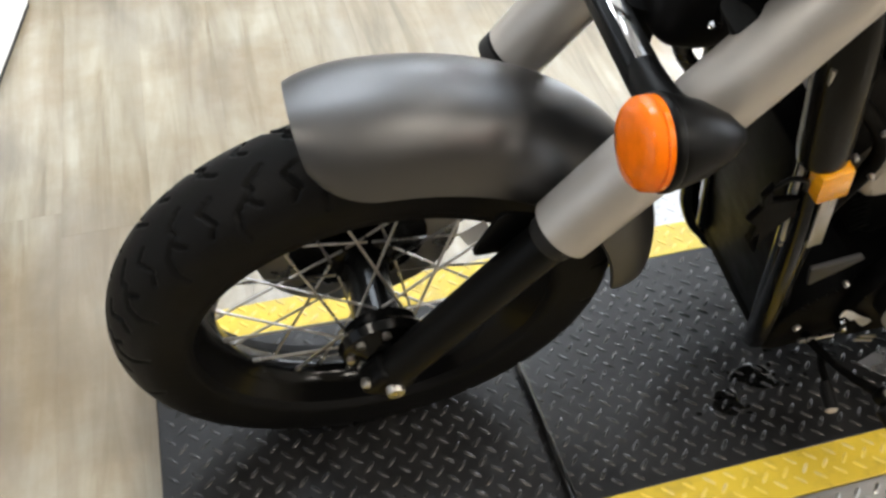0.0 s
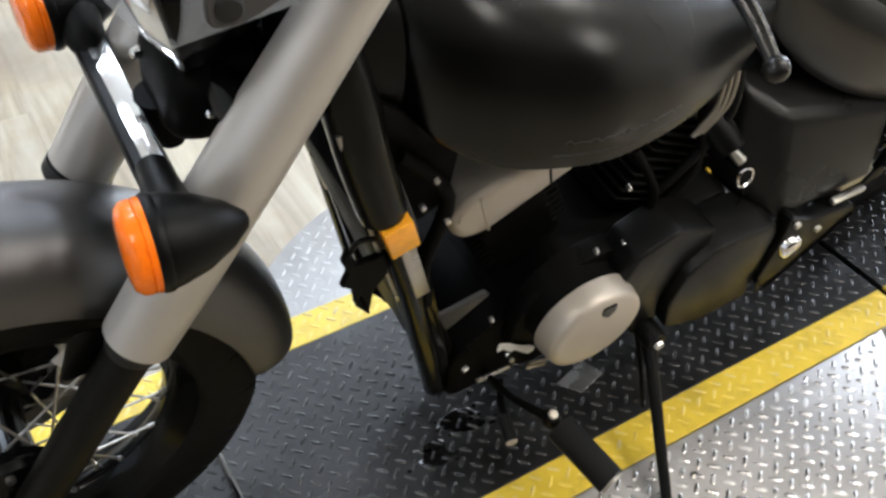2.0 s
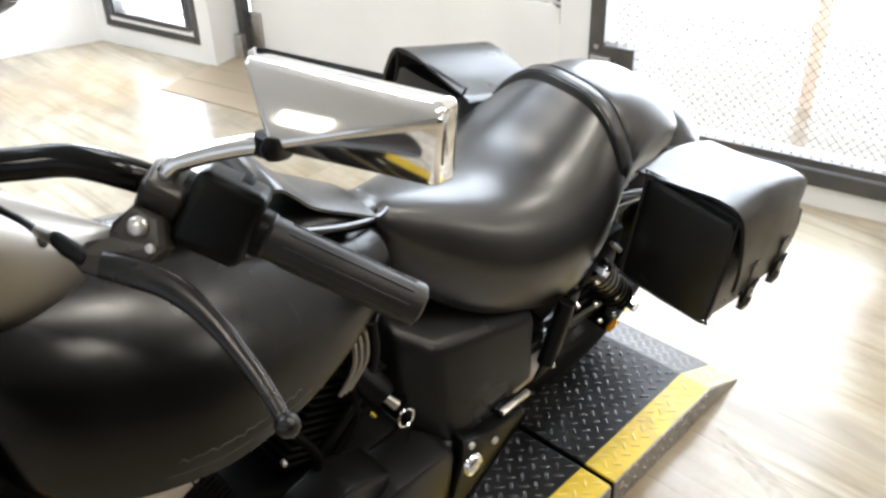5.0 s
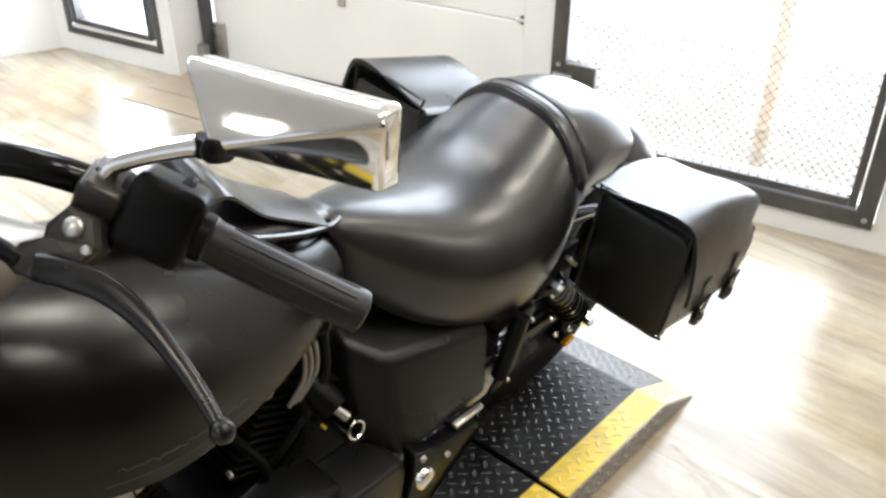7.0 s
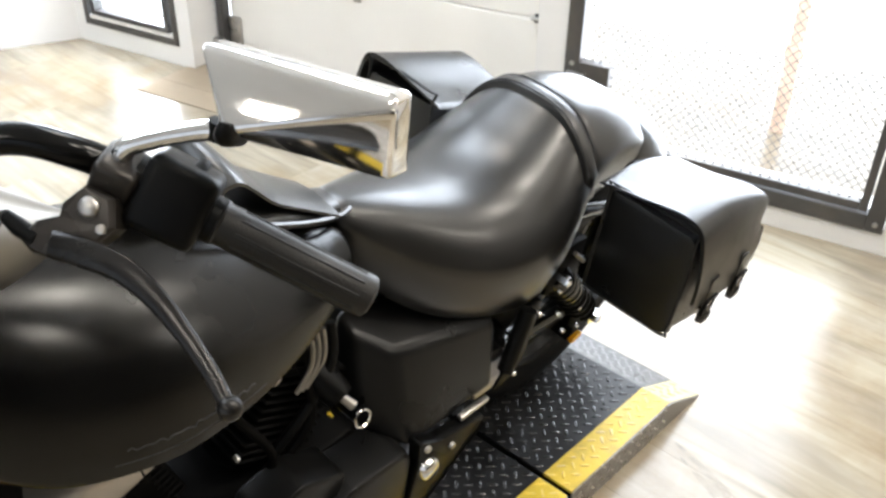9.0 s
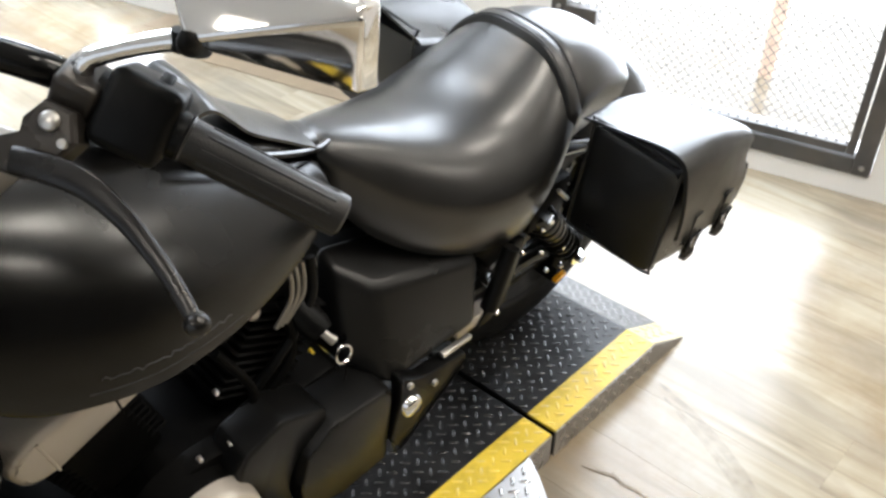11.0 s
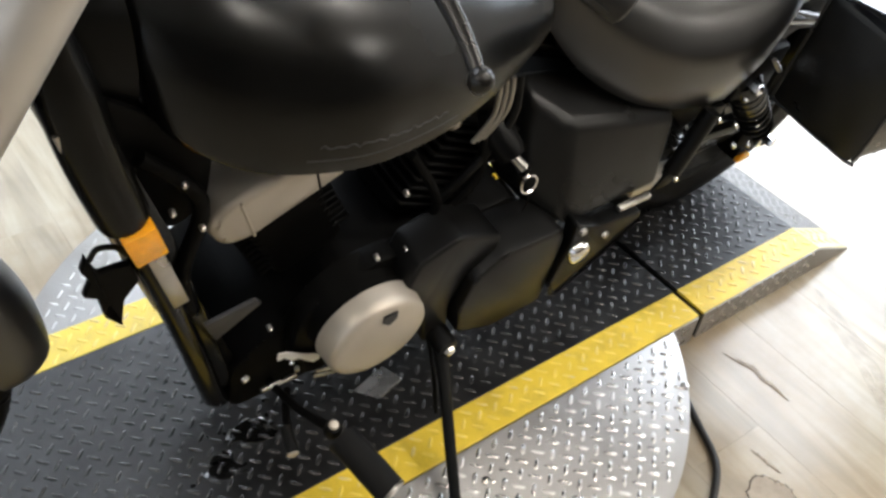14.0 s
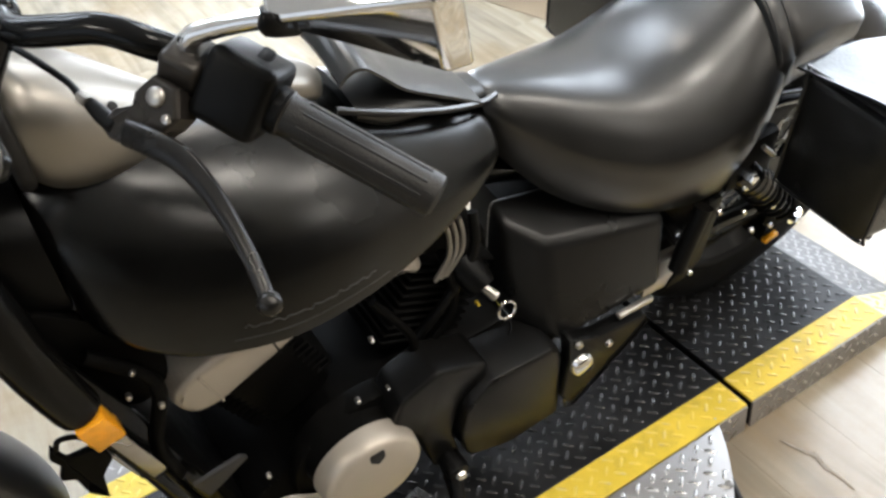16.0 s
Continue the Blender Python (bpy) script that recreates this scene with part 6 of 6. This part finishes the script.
# saddlebags
for s in (-1, 1):
    f = lambda x, y, z: (x - (0.068 if s > 0 else 0.008), s * -y, z + (0.012 if s > 0 else 0.008))
    def ring(x, yi, yo, zt, zb, r=0.014):
        if s > 0:
            zt = min(zt, 0.694 - 0.075 * (x - 1.66) / 0.28)
        poly = rounded([(yi, zb), (yi, zt), (yo + 0.012, zt - 0.004), (yo, zt - 0.04), (yo - 0.004, zb + 0.02), (yo + 0.012, zb)], r, 4)
        return [f(x, y, z) for y, z in poly]
    sb = bp("saddlebag", loft([ring(1.668, -0.200, -0.355, 0.700, 0.496), ring(1.672, -0.190, -0.372, 0.706, 0.484), ring(1.78, -0.185, -0.382, 0.700, 0.478), ring(1.89, -0.190, -0.376, 0.660, 0.482), ring(1.93, -0.195, -0.37, 0.632, 0.495), ring(1.935, -0.205, -0.36, 0.622, 0.505)]), "bagleather", None, "black leather saddlebag")
    bp("front_welt", tubed([f(1.670, -0.192, 0.492), f(1.668, -0.190, 0.70), f(1.670, -0.196, 0.718), f(1.670, -0.350, 0.720), f(1.672, -0.366, 0.70), f(1.672, -0.374, 0.55), f(1.672, -0.372, 0.500), f(1.672, -0.362, 0.487), f(1.672, -0.205, 0.484), f(1.670, -0.192, 0.492)], 0.0032, 8, 2), "bagleather", sb, "raised leather edge")
    # lid that folds over the outside, its lower corners cut round
    def smooth2(pts):
        return [(v.x, v.y) for v in smooth_path([Vector((a, b, 0)) for a, b in pts], 5)]
    def lidring(x, e=0.0, sag=0.0, pull=0.0):
        zl = 0.560 + 0.10 * e
        pts = [(-0.172, 0.714), (-0.25, 0.728 - sag), (-0.325, 0.742 - sag * 0.5), (-0.370, 0.732), (-0.390 + pull, 0.685), (-0.401 + pull, 0.5 * (0.675 + zl)), (-0.404 + pull, zl)]
        inn = [(a + 0.006, b - 0.006) for a, b in pts]
        dz = -0.055 * max(0, (x - 1.76) / 0.18) ** 1.4 if s < 0 else -0.008 - 0.075 * (x - 1.66) / 0.28
        return [f(x, a, b + dz) for a, b in smooth2(pts) + smooth2(inn)[::-1]]
    lid = bp("lid", loft([lidring(1.662, 0.35), lidring(1.675, 0.15, 0.004), lidring(1.71, 0.0, 0.008), lidring(1.76, 0.0, 0.012), lidring(1.82, 0.05, 0.010), lidring(1.87, 0.22, 0.006, 0.004), lidring(1.905, 0.5, 0.004, 0.008), lidring(1.928, 0.85, 0.004, 0.014), lidring(1.938, 1.15, 0.006, 0.022)]), "bagleather", sb, "black leather lid flap")
    for xx in (1.725, 1.835):
        zz = 0.562 if xx < 1.8 else 0.560
        bp("strap", rbox(xx - 0.013, 0.0, zz - 0.032, xx + 0.013, 0.005, zz + 0.060, 0.002, 1, Matrix.Translation((-0.068 if s > 0 else -0.008, s * 0.402 - 0.0025, 0.012 if s > 0 else 0.008))), "bagleather", sb, "black leather strap")
        bk = [Vector(f(xx - 0.018, -0.409, zz + 0.016)), Vector(f(xx + 0.018, -0.409, zz + 0.016)), Vector(f(xx + 0.018, -0.408, zz - 0.014)), Vector(f(xx - 0.018, -0.408, zz - 0.014)), Vector(f(xx - 0.018, -0.409, zz + 0.016))]
        bp("buckle", tubed(bk, 0.0036, 8), "satin", sb, "black strap buckle")
        bp("buckle_tongue", tubed([f(xx, -0.4095, zz + 0.016), f(xx, -0.411, zz - 0.016)], 0.002, 6), "steel", sb)
        bp("strap_end", tubed([f(xx - 0.002, -0.407, zz - 0.012), f(xx - 0.004, -0.409, zz - 0.024), f(xx - 0.008, -0.406, zz - 0.040)], [0.011, 0.011, 0.008], 8, 3, flat=0.3), "bagleather", sb)
    for xx, zz in ((1.70, 0.484), (1.76, 0.479), (1.83, 0.480)):
        bp("bottom_fold", tubed([f(xx, -0.21, zz), f(xx + 0.004, -0.29, zz - 0.004), f(xx - 0.003, -0.37, zz + 0.002)], 0.006, 8, 4), "bagleather", sb)
bp("filler_plate", table_loft([(0.842, 0.01, 0.952, 0.925), (0.85, 0.034, 0.958, 0.92), (0.885, 0.040, 0.944, 0.905), (0.925, 0.032, 0.922, 0.888), (0.94, 0.01, 0.910, 0.888)], 4, 28, 3), "shell", tank, "polished metal filler plate")


# ---- floor planks ----
PW, PL = 0.183, 1.22
me = None
bm = rbox(-PW / 2 + 0.0001, -PL / 2 + 0.0001, -0.006, PW / 2 - 0.0001, PL / 2 - 0.0001, 0.0, 0.00018, 1)
me = bpy.data.meshes.new("plank")
bm.to_mesh(me)
bm.free()
me.materials.append(M["plank"])
random.seed(11)
for i in range(-18, 22):
    x = i * PW
    shift = random.random() * PL
    for j in range(-4, 5):
        y = j * PL + shift
        if y < -4.6 or y > 4.6:
            continue
        ob = new("plank", me)
        ob.parent = floor
        ob.location = (x, y, 0)
        ob.scale = (1, 1, 1)

# the boards near the room's edges, joined
vs, fs = [], []
for i in range(-25, 44):
    shift = random.random() * PL
    for j in range(-8, 7):
        x, y = i * PW, j * PL + shift
        if (-18 <= i < 22 and -4.0 < y < 4.0) or y < -7.4 or y > 6.0:
            continue
        k = len(vs)
        for z in (-0.0055, -0.0006):
            vs += [(x + a * (PW / 2 - 0.0002), y + b * (PL / 2 - 0.0002), z) for a, b in ((-1, -1), (1, -1), (1, 1), (-1, 1))]
        fs += [(k + 4, k + 5, k + 6, k + 7)] + [(k + q, k + (q + 1) % 4, k + 4 + (q + 1) % 4, k + 4 + q) for q in range(4)]
outer = raw("outer_planks", vs, fs, "plank", floor, "wood-look vinyl planks")
outer["kind"] = "stuff"

# worn patches where the vinyl is torn away
def tear(name, pts, label, grow=0.010):
    t = thing(name, label, "floor damage", pose(0, 0, 0))
    c = Vector((sum(p[0] for p in pts) / len(pts), sum(p[1] for p in pts) / len(pts), 0))
    dense = smooth_path([Vector((*p, 0)) for p in pts + pts[:1]], 6)[:-1]
    random.seed(len(pts))
    rim, hole = [], []
    for q in dense:
        d = (q - c).normalized()
        j = random.uniform(-0.004, 0.004)
        hole.append((q.x + d.x * j, q.y + d.y * j, 0.0016))
        g = random.uniform(0.2, 1.0) * grow
        rim.append((q.x + d.x * (j + g), q.y + d.y * (j + g), 0.0008))
    k = len(dense)
    raw("bare_patch", hole, [tuple(range(k))], "concrete", t, "bare subfloor")
    raw("torn_edge", rim + hole, [(i, (i + 1) % k, k + (i + 1) % k, k + i) for i in range(k)], "torn", t, "dark torn vinyl edge")


tear("floor_tear", [(1.454, -0.647), (1.472, -0.656), (1.482, -0.678), (1.492, -0.698), (1.475, -0.724), (1.431, -0.746), (1.374, -0.762), (1.347, -0.736), (1.369, -0.705), (1.42, -0.663)], "torn patch of vinyl floor showing bare subfloor", 0.005)
tear("floor_crack", [(1.634, -0.414), (1.650, -0.450), (1.662, -0.474), (1.655, -0.500), (1.660, -0.530), (1.653, -0.566), (1.652, -0.530), (1.647, -0.505), (1.653, -0.476), (1.643, -0.452)], "dark lifted crack in the vinyl floor", 0.002)
tear("floor_crack", [(1.497, -0.606), (1.506, -0.630), (1.505, -0.668), (1.500, -0.645), (1.498, -0.628)], "short dark crack in the vinyl floor", 0.002)

# black cable on the floor round the turntable
cab = thing("cable", "black power cable lying on the floor beside the turntable", "cable", pose(0, 0, 0))
child(cab, "cord", tubed([(1.50, -0.40, 0.007), (1.475, -0.455, 0.007), (1.455, -0.50, 0.007), (1.41, -0.592, 0.007), (1.32, -0.656, 0.007), (1.25, -0.69, 0.007), (1.15, -0.76, 0.007), (1.0, -0.86, 0.007)], 0.007, 10, 6), "seal", smooth=True)
# rod under the front wheel
rod = thing("chock_bar", "glossy black bar lying on the tread plate behind the front wheel", "bar", pose(0, 0, 0))
child(rod, "bar", tubed([(0.331, 0.10, P + 0.0078), (0.337, -0.34, P + 0.0078)], 0.0066, 14), "barBlack", smooth=True)
child(rod, "end_cap", tubed([(0.337, -0.34, P + 0.0078), (0.337, -0.352, P + 0.0078)], 0.0075, 14), "seal", smooth=True)

# white cabinet standing past the front of the platform
cabn = thing("cabinet", "tall white cabinet with a black base", "cabinet", pose(-0.632, 0.97, 0, 0, 0, -9.5))
child(cabn, "body", rbox(-0.9, 0.0, 0.016, 0.0, 0.55, 1.2, 0.006), "wall")
child(cabn, "plinth", rbox(-0.88, 0.012, 0.0, -0.004, 0.53, 0.016, 0.002), "seal")

# tyre scuffs on the floor and a spill under the engine
def strip(name, pts, w, mtl, label, category, z):
    t = thing(name, label, category, pose(0, 0, 0))
    path = smooth_path([Vector((*p, 0)) for p in pts], 10)
    vs, n = [], len(path)
    for i, q in enumerate(path):
        d = (path[min(i + 1, n - 1)] - path[max(i - 1, 0)]).normalized()
        sd = Vector((-d.y, d.x, 0)) * w * min(1, 0.25 + 3 * min(i, n - 1 - i) / n)
        vs += [tuple(q + sd + Vector((0, 0, z))), tuple(q - sd + Vector((0, 0, z)))]
    raw("mark", vs, [(2 * i, 2 * i + 1, 2 * i + 3, 2 * i + 2) for i in range(n - 1)], mtl, t)


def faint(name, color, alpha, scale):
    m = bpy.data.materials.new(name)
    m.use_nodes = True
    n, l = m.node_tree.nodes, m.node_tree.links
    b = n["Principled BSDF"]
    b.inputs["Base Color"].default_value = (*color, 1)
    b.inputs["Roughness"].default_value = 0.6
    tx = n.new("ShaderNodeTexNoise")
    tx.inputs["Scale"].default_value = scale
    co = n.new("ShaderNodeTexCoord")
    l.new(co.outputs["Object"], tx.inputs["Vector"])
    r = n.new("ShaderNodeMapRange")
    r.inputs[1].default_value, r.inputs[2].default_value, r.inputs[4].default_value = 0.3, 0.75, alpha
    l.new(tx.outputs[0], r.inputs[0])
    l.new(r.outputs[0], b.inputs["Alpha"])
    return m


M["scuff"] = faint("tyre_scuff", (0.18, 0.125, 0.10), 0.30, 40)
strip("tyre_scuff", [(1.965, -0.395), (1.917, -0.531), (1.841, -0.675), (1.726, -0.803), (1.66, -0.86)], 0.012, "scuff", "faint dark tyre scuff on the vinyl floor", "scuff mark", 0.0006)
strip("tyre_scuff", [(1.93, -0.43), (1.875, -0.565), (1.80, -0.690), (1.70, -0.808)], 0.010, "scuff", "faint dark tyre scuff on the vinyl floor", "scuff mark", 0.0006)

# oil spill under the engine, a thin wet film with spatter round it
random.seed(17)
bm = bmesh.new()


def oil_blob(cx, cy, rx, ry, n=26):
    ph = [random.uniform(0, 6.28) for _ in range(4)]
    ring = []
    for i in range(n):
        a = 2 * math.pi * i / n
        k = 1 + 0.16 * math.sin(2 * a + ph[0]) + 0.13 * math.sin(3 * a + ph[1]) + 0.09 * math.sin(5 * a + ph[2]) + 0.06 * math.sin(8 * a + ph[3])
        ring.append((cx + rx * k * math.cos(a), cy + ry * k * math.sin(a)))
    top = [bm.verts.new((x, y, 0.0007)) for x, y in ring]
    out = [bm.verts.new((cx + (x - cx) * 1.03, cy + (y - cy) * 1.03, 0.0)) for x, y in ring]
    bm.faces.new(top)
    for i in range(n):
        bm.faces.new((top[i], out[i], out[(i + 1) % n], top[(i + 1) % n]))


oil_blob(0.722, -0.128, 0.036, 0.026)
oil_blob(0.651, -0.166, 0.030, 0.022)
for i in range(26):
    a, r = random.uniform(0, 6.28), abs(random.gauss(0.05, 0.03))
    oil_blob(0.69 + 1.4 * r * math.cos(a), -0.145 + 0.8 * r * math.sin(a), random.uniform(0.002, 0.006), random.uniform(0.002, 0.004), 10)
oil = part("oil_spill", bm, "oil", smooth=True)
oil.matrix_world = Matrix.Translation((0, 0, P + 0.0002))
tagged(oil, "wet black oil spill with spatter on the tread plate", "oil stain", kind="stuff")

# a bare metal scrap left on the deck
scrap = part("metal_scrap", extrude_profile(rounded([(-0.040, -0.020), (-0.020, 0.024), (0.042, 0.020), (0.036, -0.026)], 0.003, 2), -0.0008, 0.0008, 0.0003, 1), "lugSilver", smooth=False)
scrap.matrix_world = pose(0.955, -0.160, P + 0.0028, 90, 0, 12)
tagged(scrap, "thin bare metal scrap lying on the tread plate", "scrap")
